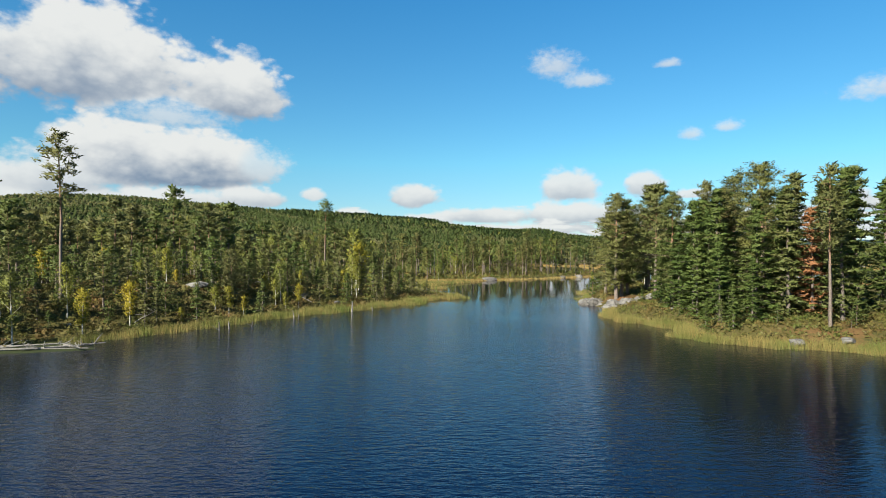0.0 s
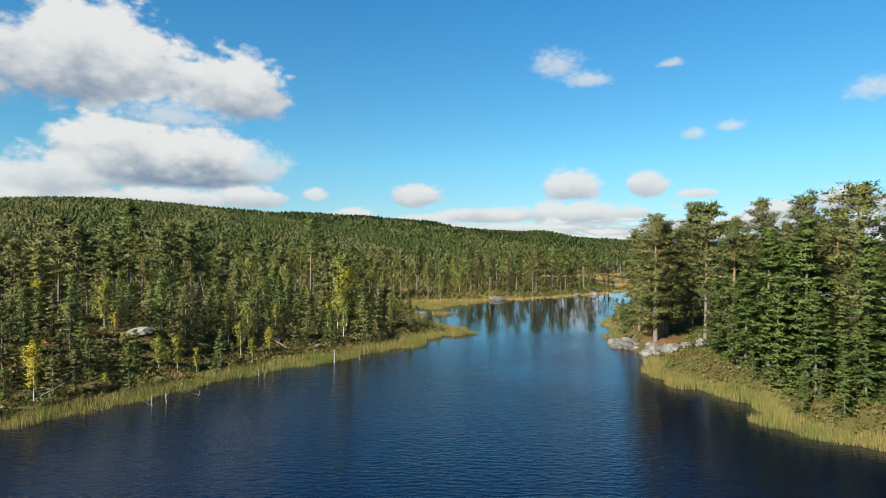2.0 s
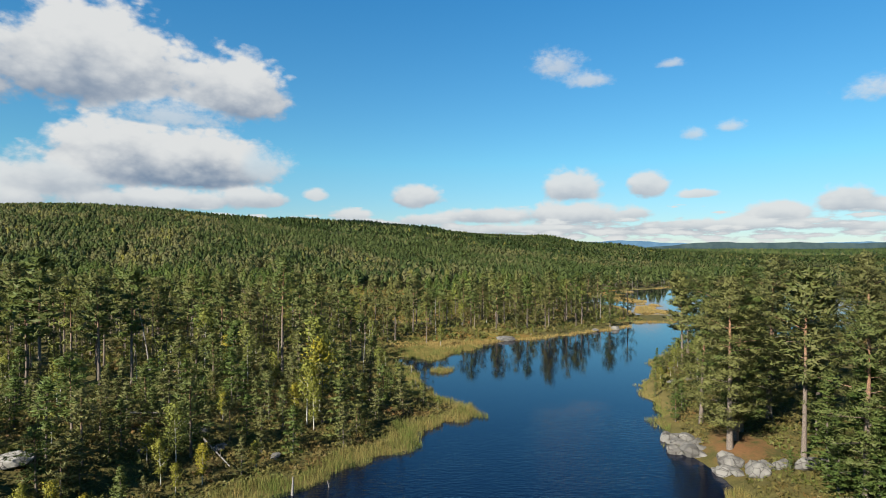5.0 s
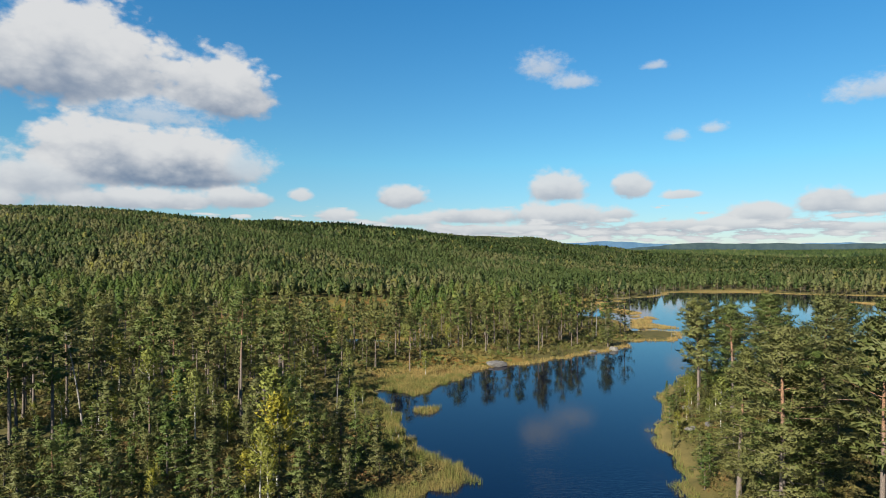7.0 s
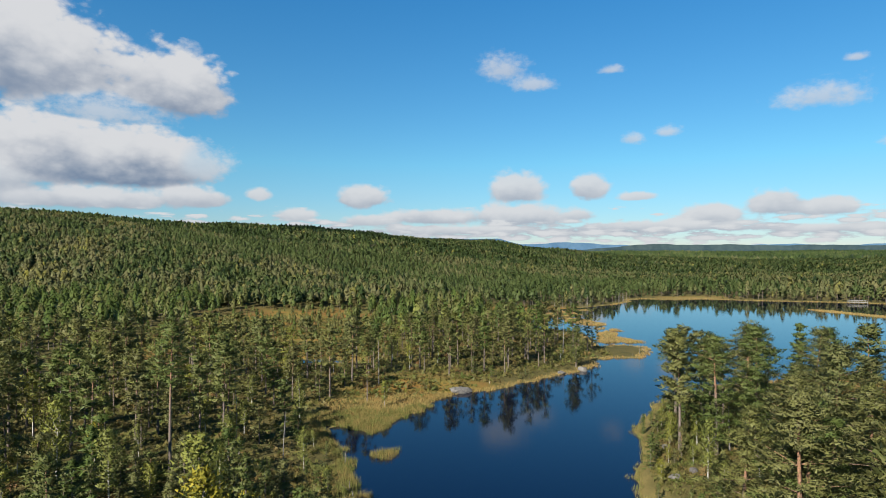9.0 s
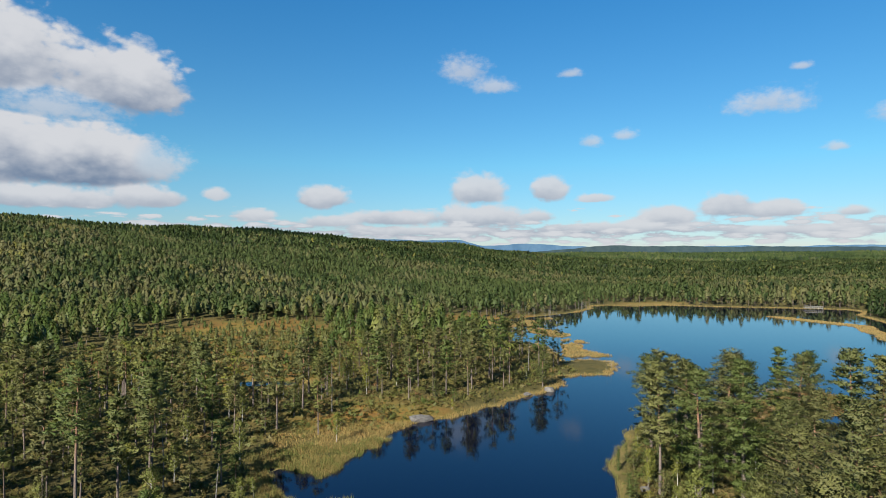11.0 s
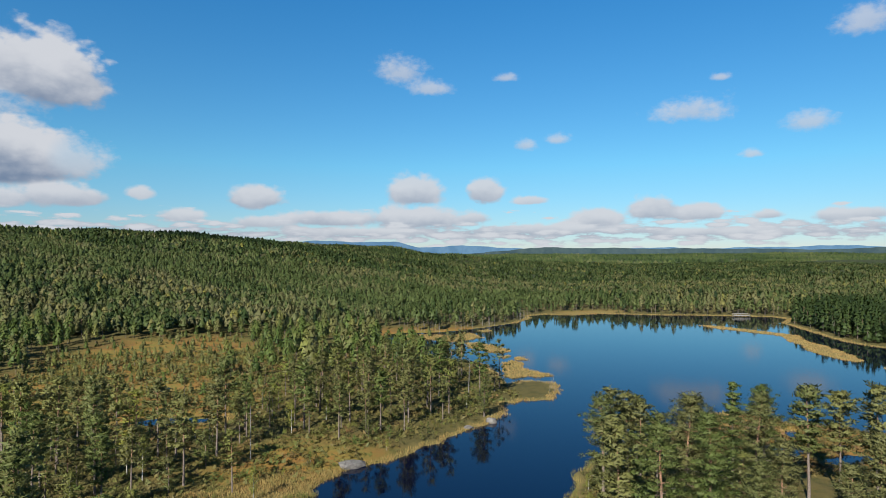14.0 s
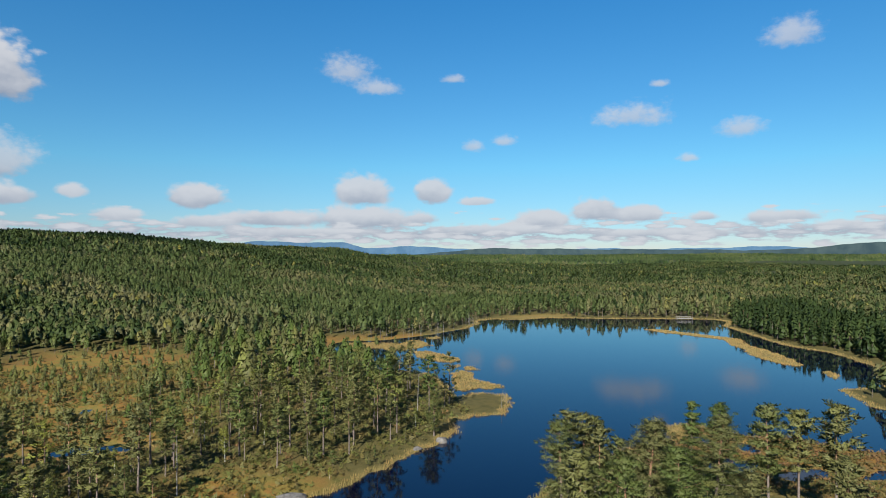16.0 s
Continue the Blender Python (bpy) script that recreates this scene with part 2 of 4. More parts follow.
def make_bark(name, low, high, change):
    """Bark that turns from its colour at the foot to that of the upper stem."""
    m, t, b = material(name)
    up = attribute(t, "tint")
    pos = position(t)
    n = noise_tex(t, pos, 3.0, 5.0, 0.65)
    fac = calc(t, "ADD", up, calc(t, "MULTIPLY", calc(t, "SUBTRACT", n, 0.5), 0.4))
    col = mix(t, ramp(t, fac, *change), low, high)
    dark = mix(t, ramp(t, noise_tex(t, pos, 14.0, 3.0), 0.35, 0.7), tuple(c * 0.55 for c in low), (1, 1, 1))
    mm = t.nodes.new("ShaderNodeMix")
    mm.data_type, mm.blend_type = "RGBA", "MULTIPLY"
    mm.inputs["Factor"].default_value = 0.7
    put(t, col, mm.inputs[6])
    put(t, dark, mm.inputs[7])
    put(t, mm.outputs[2], b.inputs["Base Color"])
    b.inputs["Roughness"].default_value = 0.9
    bump(t, b, n, 0.5, 0.03)
    return m


pine_bark = make_bark("pine_bark", (0.154, 0.123, 0.100), (0.231, 0.123, 0.065), (0.35, 0.7))
spruce_bark = make_bark("spruce_bark", (0.123, 0.100, 0.085), (0.146, 0.108, 0.077), (0.3, 0.8))
birch_bark = make_bark("birch_bark", (0.424, 0.408, 0.377), (0.262, 0.231, 0.200), (0.4, 0.9))
dead_wood = make_bark("dead_wood", (0.22, 0.205, 0.185), (0.20, 0.185, 0.17), (0.3, 0.8))


def make_rock(name, low, high):
    m, t, b = material(name)
    pos = position(t)
    big = noise_tex(t, pos, 0.7, 5.0, 0.6)
    fine = noise_tex(t, pos, 6.0, 5.0, 0.7)
    col = mix(t, ramp(t, big, 0.35, 0.65), low, high)
    col = mix(t, ramp(t, fine, 0.52, 0.75), col, (0.077, 0.085, 0.054))
    put(t, col, b.inputs["Base Color"])
    b.inputs["Roughness"].default_value = 0.85
    crack = node(t, "ShaderNodeTexVoronoi", Scale=1.3)
    crack.feature = "DISTANCE_TO_EDGE"
    put(t, pos, crack.inputs["Vector"])
    seam = ramp(t, crack.outputs["Distance"], 0.0, 0.05)
    put(t, mix(t, seam, (0.031, 0.027, 0.023), col), b.inputs["Base Color"])
    bump(t, b, calc(t, "ADD", fine, seam), 0.7, 0.06)
    return m


granite = make_rock("granite", (0.055, 0.050, 0.046), (0.115, 0.108, 0.098))
pale_granite = make_rock("pale_granite", (0.105, 0.098, 0.088), (0.20, 0.19, 0.17))


def make_ground():
    """Forest floor, heath, sedge and bog: 'wet' marks bog, 'shore' the belt beside water."""
    m, t, b = material("forest_floor")
    pos = position(t)
    big = noise_tex(t, pos, 0.06, 4.0, 0.6)
    mid = noise_tex(t, pos, 0.5, 5.0, 0.65)
    fine = noise_tex(t, pos, 4.0, 4.0, 0.7)
    floor = ladder(t, mid, [(0.3, (0.046, 0.048, 0.015)), (0.5, (0.081, 0.069, 0.023)), (0.65, (0.092, 0.081, 0.027)), (0.8, (0.123, 0.100, 0.046))])
    bog = ladder(t, calc(t, "ADD", calc(t, "MULTIPLY", big, 0.6), calc(t, "MULTIPLY", mid, 0.4)),
                 [(0.36, (0.115, 0.110, 0.026)), (0.47, (0.175, 0.130, 0.030)), (0.55, (0.20, 0.105, 0.026)), (0.66, (0.110, 0.086, 0.030))])
    col = mix(t, attribute(t, "wet"), floor, bog)
    sedge = mix(t, mid, (0.125, 0.110, 0.034), (0.225, 0.165, 0.062))
    col = mix(t, attribute(t, "shore"), col, sedge)
    bed = calc(t, "SUBTRACT", 1.0, ramp(t, attribute(t, "height"), -0.35, -0.02))
    col = mix(t, bed, col, (0.023, 0.017, 0.009))
    col = mix(t, calc(t, "MULTIPLY", attribute(t, "litter"), ramp(t, mid, 0.38, 0.56)), col, (0.146, 0.065, 0.031))
    # far from water, and on the mud bank, the floor turns dark green
    col = mix(t, attribute(t, "dark_cover"), col, mix(t, noise_tex(t, pos, 0.16, 5.0, 0.75), (0.016, 0.022, 0.009), (0.050, 0.060, 0.022)))
    hsv = t.nodes.new("ShaderNodeHueSaturation")
    put(t, calc(t, "ADD", 0.44, calc(t, "MULTIPLY", fine, 0.6)), hsv.inputs["Value"])
    put(t, col, hsv.inputs["Color"])
    put(t, hsv.outputs[0], b.inputs["Base Color"])
    b.inputs["Roughness"].default_value = 0.95
    b.inputs["Specular IOR Level"].default_value = 0.1
    bump(t, b, calc(t, "ADD", fine, mid), 0.8, 0.12)
    return m


ground_mat = make_ground()


def make_water():
    m, t, b = material("lake_water")
    pos = position(t)
    b.inputs["Base Color"].default_value = (0.0006, 0.0015, 0.0075, 1)
    b.inputs["Roughness"].default_value = 0.03
    b.inputs["IOR"].default_value = 1.4
    b.inputs["Specular Tint"].default_value = (0.46, 0.665, 1.0, 1)
    mp = t.nodes.new("ShaderNodeMapping")
    mp.inputs["Rotation"].default_value = (0, 0, radians(20))
    mp.inputs["Scale"].default_value = (0.55, 1.5, 1)
    put(t, pos, mp.inputs["Vector"])
    wave = noise_tex(t, mp.outputs[0], 1.9, 3.0, 0.55)
    small = noise_tex(t, mp.outputs[0], 4.5, 2.0, 0.6)
    sep = t.nodes.new("ShaderNodeSeparateXYZ")
    put(t, pos, sep.inputs[0])
    gust = noise_tex(t, pos, 0.035, 3.0, 0.55)
    # open water is ruffled by the wind, the inner bays lie calm
    edge = calc(t, "ADD", sep.outputs[1], calc(t, "MULTIPLY", calc(t, "SUBTRACT", gust, 0.5), 110.0))
    lee = ramp(t, calc(t, "ADD", sep.outputs[0], calc(t, "MULTIPLY", calc(t, "SUBTRACT", gust, 0.5), 30.0)), 8.0, 20.0)
    calm = calc(t, "MAXIMUM", ramp(t, edge, 70.0, 120.0), calc(t, "MULTIPLY", lee, 0.55))
    force = calc(t, "ADD", 0.035, calc(t, "MULTIPLY", calc(t, "SUBTRACT", 1.0, calm), 0.6))
    bm_node = node(t, "ShaderNodeBump", Distance=0.10)
    put(t, force, bm_node.inputs["Strength"])
    put(t, calc(t, "ADD", wave, calc(t, "MULTIPLY", small, 0.3)), bm_node.inputs["Height"])
    put(t, bm_node.outputs[0], b.inputs["Normal"])
    return m


water_mat = make_water()

# ---- meshes ----
def mesh_of(name, verts, faces, mats, tints=None, slots=None, smooth=False):
    """A mesh from arrays of corners and of triangles (or quads)."""
    me = bpy.data.meshes.new(name)
    verts, faces = np.asarray(verts, np.float32), np.asarray(faces, np.int32)
    n, k = faces.shape
    me.vertices.add(len(verts))
    me.vertices.foreach_set("co", verts.ravel())
    me.loops.add(n * k)
    me.loops.foreach_set("vertex_index", faces.ravel())
    me.polygons.add(n)
    me.polygons.foreach_set("loop_start", np.arange(0, n * k, k, dtype=np.int32))
    for m in mats:
        me.materials.append(m)
    if slots is not None:
        me.polygons.foreach_set("material_index", np.asarray(slots, np.int32))
    if smooth:
        me.polygons.foreach_set("use_smooth", np.ones(n, bool))
    me.update(calc_edges=True)
    if tints is not None:
        for key, vals in (tints.items() if isinstance(tints, dict) else (("tint", tints),)):
            at = me.attributes.new(key, "FLOAT", "POINT")
            at.data.foreach_set("value", np.asarray(vals, np.float32))
    return me


def part(name, me, parent=None, label=""):
    ob = new(name, me)
    if parent:
        ob.parent = parent
    return tagged(ob, label) if label else ob


class Soup:
    """Collects triangles with a tint for each corner, and for leaves a shading normal."""
    def __init__(self):
        self.v, self.f, self.t, self.s, self.nrm, self.n = [], [], [], [], [], 0

    def add(self, v, f, tint, slot=0, normals=None):
        self.v.append(v)
        self.f.append(np.asarray(f) + self.n)
        self.t.append(np.broadcast_to(tint, (len(v),)))
        self.s.append(np.full(len(f), slot))
        self.nrm.append(np.zeros((len(v), 3)) if normals is None else normals)
        self.n += len(v)

    def mesh(self, name, mats, smooth=False):
        nrm = np.concatenate(self.nrm)
        leafy = bool(np.any(nrm))
        me = mesh_of(name, np.concatenate(self.v), np.concatenate(self.f), mats, np.concatenate(self.t), np.concatenate(self.s), smooth or leafy)
        if leafy:
            # a zero normal keeps the mesh's own
            me.normals_split_custom_set_from_vertices(nrm.astype(np.float32))
        return me


def unit(v):
    return v / (np.linalg.norm(v, axis=-1, keepdims=True) + 1e-9)


def face_out(v, f, normals):
    """Turns each triangle so that it faces along its normals."""
    v, f = np.asarray(v), np.array(f)
    g = np.cross(v[f[:, 1]] - v[f[:, 0]], v[f[:, 2]] - v[f[:, 0]])
    back = np.einsum("ij,ij->i", g, normals[f].sum(1)) < 0
    f[back] = f[back][:, ::-1]
    return f


def tube(pts, radii, sides):
    """A tapered round limb along pts."""
    pts, radii = np.asarray(pts, float), np.asarray(radii, float)
    d = np.gradient(pts, axis=0)
    d /= np.linalg.norm(d, axis=1)[:, None] + 1e-9
    ref = np.where(np.abs(d[:, 2:3]) > 0.9, [[1.0, 0, 0]], [[0, 0, 1.0]])
    u = np.cross(d, ref)
    u /= np.linalg.norm(u, axis=1)[:, None]
    w = np.cross(d, u)
    ang = np.arange(sides) * 2 * np.pi / sides
    v = pts[:, None] + radii[:, None, None] * (np.cos(ang)[None, :, None] * u[:, None] + np.sin(ang)[None, :, None] * w[:, None])
    n = len(pts)
    i = np.arange(n - 1)[:, None] * sides
    j = np.arange(sides)[None]
    a, b, c, d2 = i + j, i + (j + 1) % sides, i + sides + (j + 1) % sides, i + sides + j
    f = np.concatenate([np.stack([a, b, c], -1).reshape(-1, 3), np.stack([a, c, d2], -1).reshape(-1, 3)])
    return v.reshape(-1, 3), f


def sprays(r, centres, out, count, size, spread, flat, width=0.5, axis_at=None, single=False):
    """Loose sprays of needles or leaves: count pointed blades round each centre, leaning along 'out'."""
    n = len(centres) * count
    c = np.repeat(centres, count, 0)
    o = np.repeat(out, count, 0)
    off = r.normal(size=(n, 3)) * spread
    off[:, 2] *= flat
    d = o * 0.8 + r.normal(size=(n, 3)) * 0.7
    d[:, 2] = d[:, 2] * (0.35 + 0.65 * flat) + 0.15
    d /= np.linalg.norm(d, axis=1)[:, None]
    # blades shingle the outside of their tuft
    face = off * [1, 1, 1 / max(flat, 0.3)] / spread * 0.55 + [0, 0, 0.55] + r.normal(size=(n, 3)) * 0.35
    if axis_at is not None:
        away = np.repeat(centres - axis_at, count, 0) * [1, 1, 0.3]
        face = face + away / (np.linalg.norm(away, axis=1)[:, None] + 1e-6) * 0.4
    side = np.cross(d, face)
    side /= np.linalg.norm(side, axis=1)[:, None]
    s = size * r.uniform(0.6, 1.4, (n, 1))
    base = c + off
    if single:
        v = np.stack([base - d * s * 0.4 + side * s * width * 0.6, base - d * s * 0.4 - side * s * width * 0.6, base + d * s * 0.7], 1).reshape(-1, 3)
        smooth_face = off * [1, 1, 1 / max(flat, 0.3)] / spread * 0.6 + [0, 0, 0.55] + r.normal(size=(n, 3)) * 0.12
        if axis_at is not None:
            smooth_face = smooth_face + away / (np.linalg.norm(away, axis=1)[:, None] + 1e-6) * 0.75
        sprays.normals = np.repeat(unit(smooth_face), 3, 0)
        return v, face_out(v, np.arange(3 * n).reshape(-1, 3), sprays.normals)
    v = np.stack([base - d * s * 0.3, base + side * s * width * 0.5 + d * s * 0.25, base + d * s * 0.75, base - side * s * width * 0.5 + d * s * 0.2], 1).reshape(-1, 3)
    k = np.arange(n)[:, None] * 4
    f = np.concatenate([k + [[0, 1, 2]], k + [[0, 2, 3]]])
    return v, f


def grow(r, H, kind, detail, fine=1.0):
    """One tree: soups of trunk, limbs and crown. kind: pine, fullpine, spruce, birch, snag; detail 0 to 1."""
    trunk, limbs, crown = Soup(), Soup(), Soup()
    lean = r.normal(size=2) * {"pine": 0.25, "lonepine": 0.25, "fullpine": 0.4, "spruce": 0.12, "birch": 0.5, "snag": 0.6}[kind] * H / 15
    seg = 7 if detail > 0.5 else 3
    s = np.linspace(0, 1, seg)
    wig = np.cumsum(r.normal(size=(seg, 2)) * 0.04 * H / 15, 0)
    line = np.c_[lean[0] * s ** 2 + wig[:, 0], lean[1] * s ** 2 + wig[:, 1], s * H * 0.985 - 0.25 * (s == 0)]
    r0 = {"pine": 0.0125, "lonepine": 0.0105, "fullpine": 0.016, "spruce": 0.0125, "birch": 0.0085, "snag": 0.010}[kind] * H
    rad = r0 * (1 - s) ** 0.75 + 0.02
    rad[0] *= 1.25
    sides = 7 if detail > 0.5 else 3
    v, f = tube(line, rad, sides)
    trunk.add(v, f, np.repeat(s, sides))

    def at(h):
        return np.stack([np.interp(h / H, s, line[:, k]) for k in range(2)] + [h], -1)

    if kind == "pine":
        lo, nb, per, cnt, size = 0.42, 48, 3, 21, 0.54
    elif kind == "lonepine":
        lo, nb, per, cnt, size = 0.58, 34, 3, 12, 0.44
    elif kind == "fullpine":
        lo, nb, per, cnt, size = 0.15, 88, 3, 23, 0.43
    elif kind == "spruce":
        lo, nb, per, cnt, size = 0.04, 74, 3, 14, 0.55
    elif kind == "birch":
        lo, nb, per, cnt, size = 0.26, 38, 3, 17, 0.28
    else:
        lo, nb, per, cnt, size = 0.45, 12, 0, 0, 0
    k = max(H / 15, 0.3)
    nb = max(8, int(nb * (0.30 + 0.70 * detail) * min(1, k ** 0.4)))
    per = max(2, round(per * (0.5 + 0.5 * detail))) if per else 0
    cnt = max(5, round(cnt * (0.5 + 0.5 * detail))) if cnt else 0
    size *= (k ** 0.35) * (1.6 - 0.6 * detail) / fine ** 0.5 * (0.72 if k < 0.5 and kind != "birch" else 1.0)
    cnt = round(cnt * fine)
    q = (np.arange(nb) + r.uniform(0, 1, nb)) / nb
    tiers = {"pine": 8, "lonepine": 10, "fullpine": 15, "spruce": 17, "birch": 40, "snag": 40}[kind]
    q = np.clip((np.floor(q * tiers) + 0.5) / tiers + r.normal(size=nb) * {"fullpine": 0.6, "spruce": 0.45}.get(kind, 0.3) / tiers, 0.01, 0.99)
    h = H * (lo + (0.99 - lo) * q)
    ang = np.arange(nb) * 2.4 + r.normal(size=nb) * 0.5
    if kind == "lonepine":
        L = 1.9 * k * ((1 - q) ** 0.5 * np.clip(q * 3 + 0.5, 0, 1) * 0.9 + 0.14) * r.uniform(0.5, 1.25, nb)
        rise = 0.0 + 0.5 * q
    elif kind == "pine":
        L = 2.15 * k * (np.sin(np.pi * np.clip(q * 0.82 + 0.18, 0, 1)) ** 0.7 * 0.85 + 0.15) * r.uniform(0.55, 1.2, nb)
        rise = 0.12 + 0.55 * q
    elif kind == "fullpine":
        lobe = 1 + 0.36 * np.sin(2 * ang + r.uniform(0, 6)) * np.sin(q * 7 + r.uniform(0, 6))
        L = (2.85 if H > 8 else 3.7) * k * np.sin(np.pi * (0.17 + 0.815 * q)) ** 0.65 * r.uniform(0.55, 1.2, nb) * lobe
        rise = -0.12 + 0.6 * q
    elif kind == "spruce":
        L = (2.5 if H > 8 else 3.1) * k ** 0.9 * ((1 - q) ** 0.8 * 0.95 + 0.06) * r.uniform(0.75, 1.15, nb)
        rise = -0.28 + 0.65 * q
    elif kind == "birch":
        L = 2.6 * k * (np.sin(np.pi * np.clip(q * 0.8 + 0.16, 0, 1)) * 0.9 + 0.15) * r.uniform(0.5, 1.2, nb)
        rise = 0.75 + 0.2 * q
    else:
        L = r.uniform(0.3, 1.3, nb)
        rise = r.uniform(-0.2, 0.4, nb)
    d = np.c_[np.cos(ang), np.sin(ang), rise]
    foot = at(h)
    tips = foot + d * L[:, None]
    if detail > 0.5 or kind == "snag":
        step = 1 if kind == "snag" else 2
        for a, b, hh, ln in list(zip(foot, tips, h, L))[::step]:
            v, f = tube([a, b], [0.012 * ln + 0.018, 0.008], 3)
            limbs.add(v, f, hh / H)
    if per:
        g = np.linspace({"pine": 0.45, "lonepine": 0.5, "fullpine": 0.4, "spruce": 0.25, "birch": 0.3}[kind], 1.02, per)
        c = (foot[:, None] + (tips - foot)[:, None] * g[None, :, None])
        c[:, :, 2] += (g[None] ** 2) * 0.12 * L[:, None] * (1 if kind != "spruce" else -0.6)
        c = c.reshape(-1, 3) + r.normal(size=(nb * per, 3)) * (0.10 if kind == "spruce" else 0.2) * k
        out = np.repeat(d, per, 0) / np.linalg.norm(np.repeat(d, per, 0), axis=1)[:, None]
        spread = {"pine": 0.30, "lonepine": 0.27, "fullpine": 0.30, "spruce": 0.24, "birch": 0.34}[kind] * k ** 0.5
        flat = {"pine": 0.42, "lonepine": 0.45, "fullpine": 0.5, "spruce": 0.3, "birch": 0.9}[kind]
        v, f = sprays(r, c, out, cnt, size, spread, flat, (0.32 if kind != "birch" else 0.5), np.repeat(foot, per, 0), True)
        tint = {"pine": 0.40, "lonepine": 0.40, "fullpine": 0.40, "spruce": 0.30, "birch": 0.62}[kind]
        crown.add(v, f, tint, 0, sprays.normals)
        top = np.array([at(np.array(H * 0.97))])
        v, f = sprays(r, np.repeat(top, 3, 0), np.tile([0, 0, 1.0], (3, 1)), cnt, size * 0.8, 0.12 * k, 1.6, 0.2, None, True)
        crown.add(v, f, tint, 0, sprays.normals)
    return trunk, limbs, crown

# ---- plan of the shores (metres) ----
WEST_SHORE = [(-52, -120), (-62, -20), (-50, 30), (-41, 51), (-34, 61), (-30, 67), (-25, 74), (-21, 82), (-17, 87), (-13, 89),
              (-10, 95), (-4, 101), (-4, 107), (4, 112), (3, 117), (-3, 123), (-5, 134), (-7, 143), (-10, 149), (-11, 155), (-7, 154),
              (-3, 150), (1, 156)]
NORTH_SHORE = [(8, 168), (9, 171), (14, 174), (22, 177), (28, 182), (36, 188), (43, 193), (49, 199), (52, 207), (57, 208),
               (64, 207), (70, 216), (73, 224), (67, 229), (59, 227), (61, 234), (63, 253), (60, 262), (52, 265), (47, 272),
               (45, 290), (40, 312), (43, 325), (50, 332), (64, 329), (80, 334), (93, 341), (112, 353), (127, 370), (131, 382),
               (142, 387), (155, 379), (175, 383), (188, 376), (202, 368), (223, 361)]
EAST_SHORE = [(243, 352), (256, 344), (257, 335), (238, 319), (231, 302), (225, 290), (217, 272), (213, 258), (214, 243), (200, 215), (176, 198), (160, 200), (150, 184),
              (152, 160), (146, 110)]
PROMONTORY = [(136, 150), (120, 159), (115, 164), (111, 173), (103, 177), (99, 188), (92, 188), (88, 180), (74, 178), (60, 172),
              (48, 164), (42, 155), (37, 147), (35, 139), (29, 129), (28, 119), (25, 109), (23.5, 102), (25, 93), (22, 83),
              (23, 76), (27, 69), (24.5, 64), (26, 60), (31, 56.5), (40, 52.5), (55, 42), (70, 10), (75, -120)]
LAKE = np.array(WEST_SHORE + NORTH_SHORE + EAST_SHORE + PROMONTORY, float)
# low sedge islets and spits
ISLETS = [
    [(63, 236), (64, 232), (69, 234), (72, 232), (76, 233), (74, 241), (72, 246), (75, 251), (74, 258), (69, 255)],
    [(68, 286), (71, 278), (75, 272), (81, 276), (78, 286), (75, 298), (70, 297)],
    [(47, 306), (56, 303), (66, 302), (72, 305), (80, 310), (81, 323), (77, 326), (71, 318), (61, 325), (50, 327)],
    [(73, 267), (76, 268), (74, 264), (72, 262)],
    [(77, 263), (80, 264), (78, 258), (75, 259)],
    [(85, 330), (92, 336), (91, 328), (86, 325)],
    [(193, 322), (199, 319), (203, 306), (208, 289), (210, 281), (203, 273), (199, 264), (195, 252), (188, 238), (183, 229), (179, 228),
     (178, 236), (181, 246), (184, 253), (190, 260), (195, 272), (203, 284), (198, 299), (194, 312)],
    [(176, 217), (181, 219), (179, 214), (171, 209)],
    [(-3.5, 139.5), (-1, 139), (1.5, 141.5), (-1, 142)],
    [(-45, 54), (-38, 55.5), (-33, 57.5), (-31.5, 56.5), (-35, 54), (-42, 52)],
]
PONDS = [(-21, 211, 5.5, 2.2), (-13, 210, 3.0, 1.4), (-2, 158.8, 4.2, 1.0), (-28, 243, 3.0, 1.4), (87, 164, 4.5, 3.0), (95, 157, 5.0, 1.8), (97, 171, 1.6, 3.2), (93, 178, 1.6, 4.0),
         (107, 152, 4.0, 1.5), (57, 300, 5.0, 12.0)]


def inside(poly, x, y):
    res = np.zeros(x.shape, bool)
    for (x0, y0), (x1, y1) in zip(poly, np.roll(poly, -1, 0)):
        cross = (y0 > y) != (y1 > y)
        res ^= cross & (x < (x1 - x0) * (y - y0) / (y1 - y0 + 1e-12) + x0)
    return res


def reach(poly, x, y):
    best = np.full(x.shape, 1e9)
    for (x0, y0), (x1, y1) in zip(poly, np.roll(poly, -1, 0)):
        dx, dy = x1 - x0, y1 - y0
        t = np.clip(((x - x0) * dx + (y - y0) * dy) / (dx * dx + dy * dy), 0, 1)
        best = np.minimum(best, (x - x0 - t * dx) ** 2 + (y - y0 - t * dy) ** 2)
    return np.sqrt(best)


WAVES = [(rng.uniform(0, 6.28), rng.uniform(0, 6.28), rng.uniform(0, 6.28)) for _ in range(12)]


def ripple(x, y, length, seed=0):
    """Smooth rolling noise in -1..1 with about that wave length."""
    out = np.zeros(np.shape(x))
    for i in range(4):
        a, p, q = WAVES[(seed + i) % 12]
        k = 2 * np.pi / length * (0.7 + 0.25 * i)
        out = out + np.sin(k * (np.cos(a) * x + np.sin(a) * y) + p + 1.3 * np.sin(k * 0.6 * (np.cos(a + 1.6) * x + np.sin(a + 1.6) * y) + q))
    return out / 4


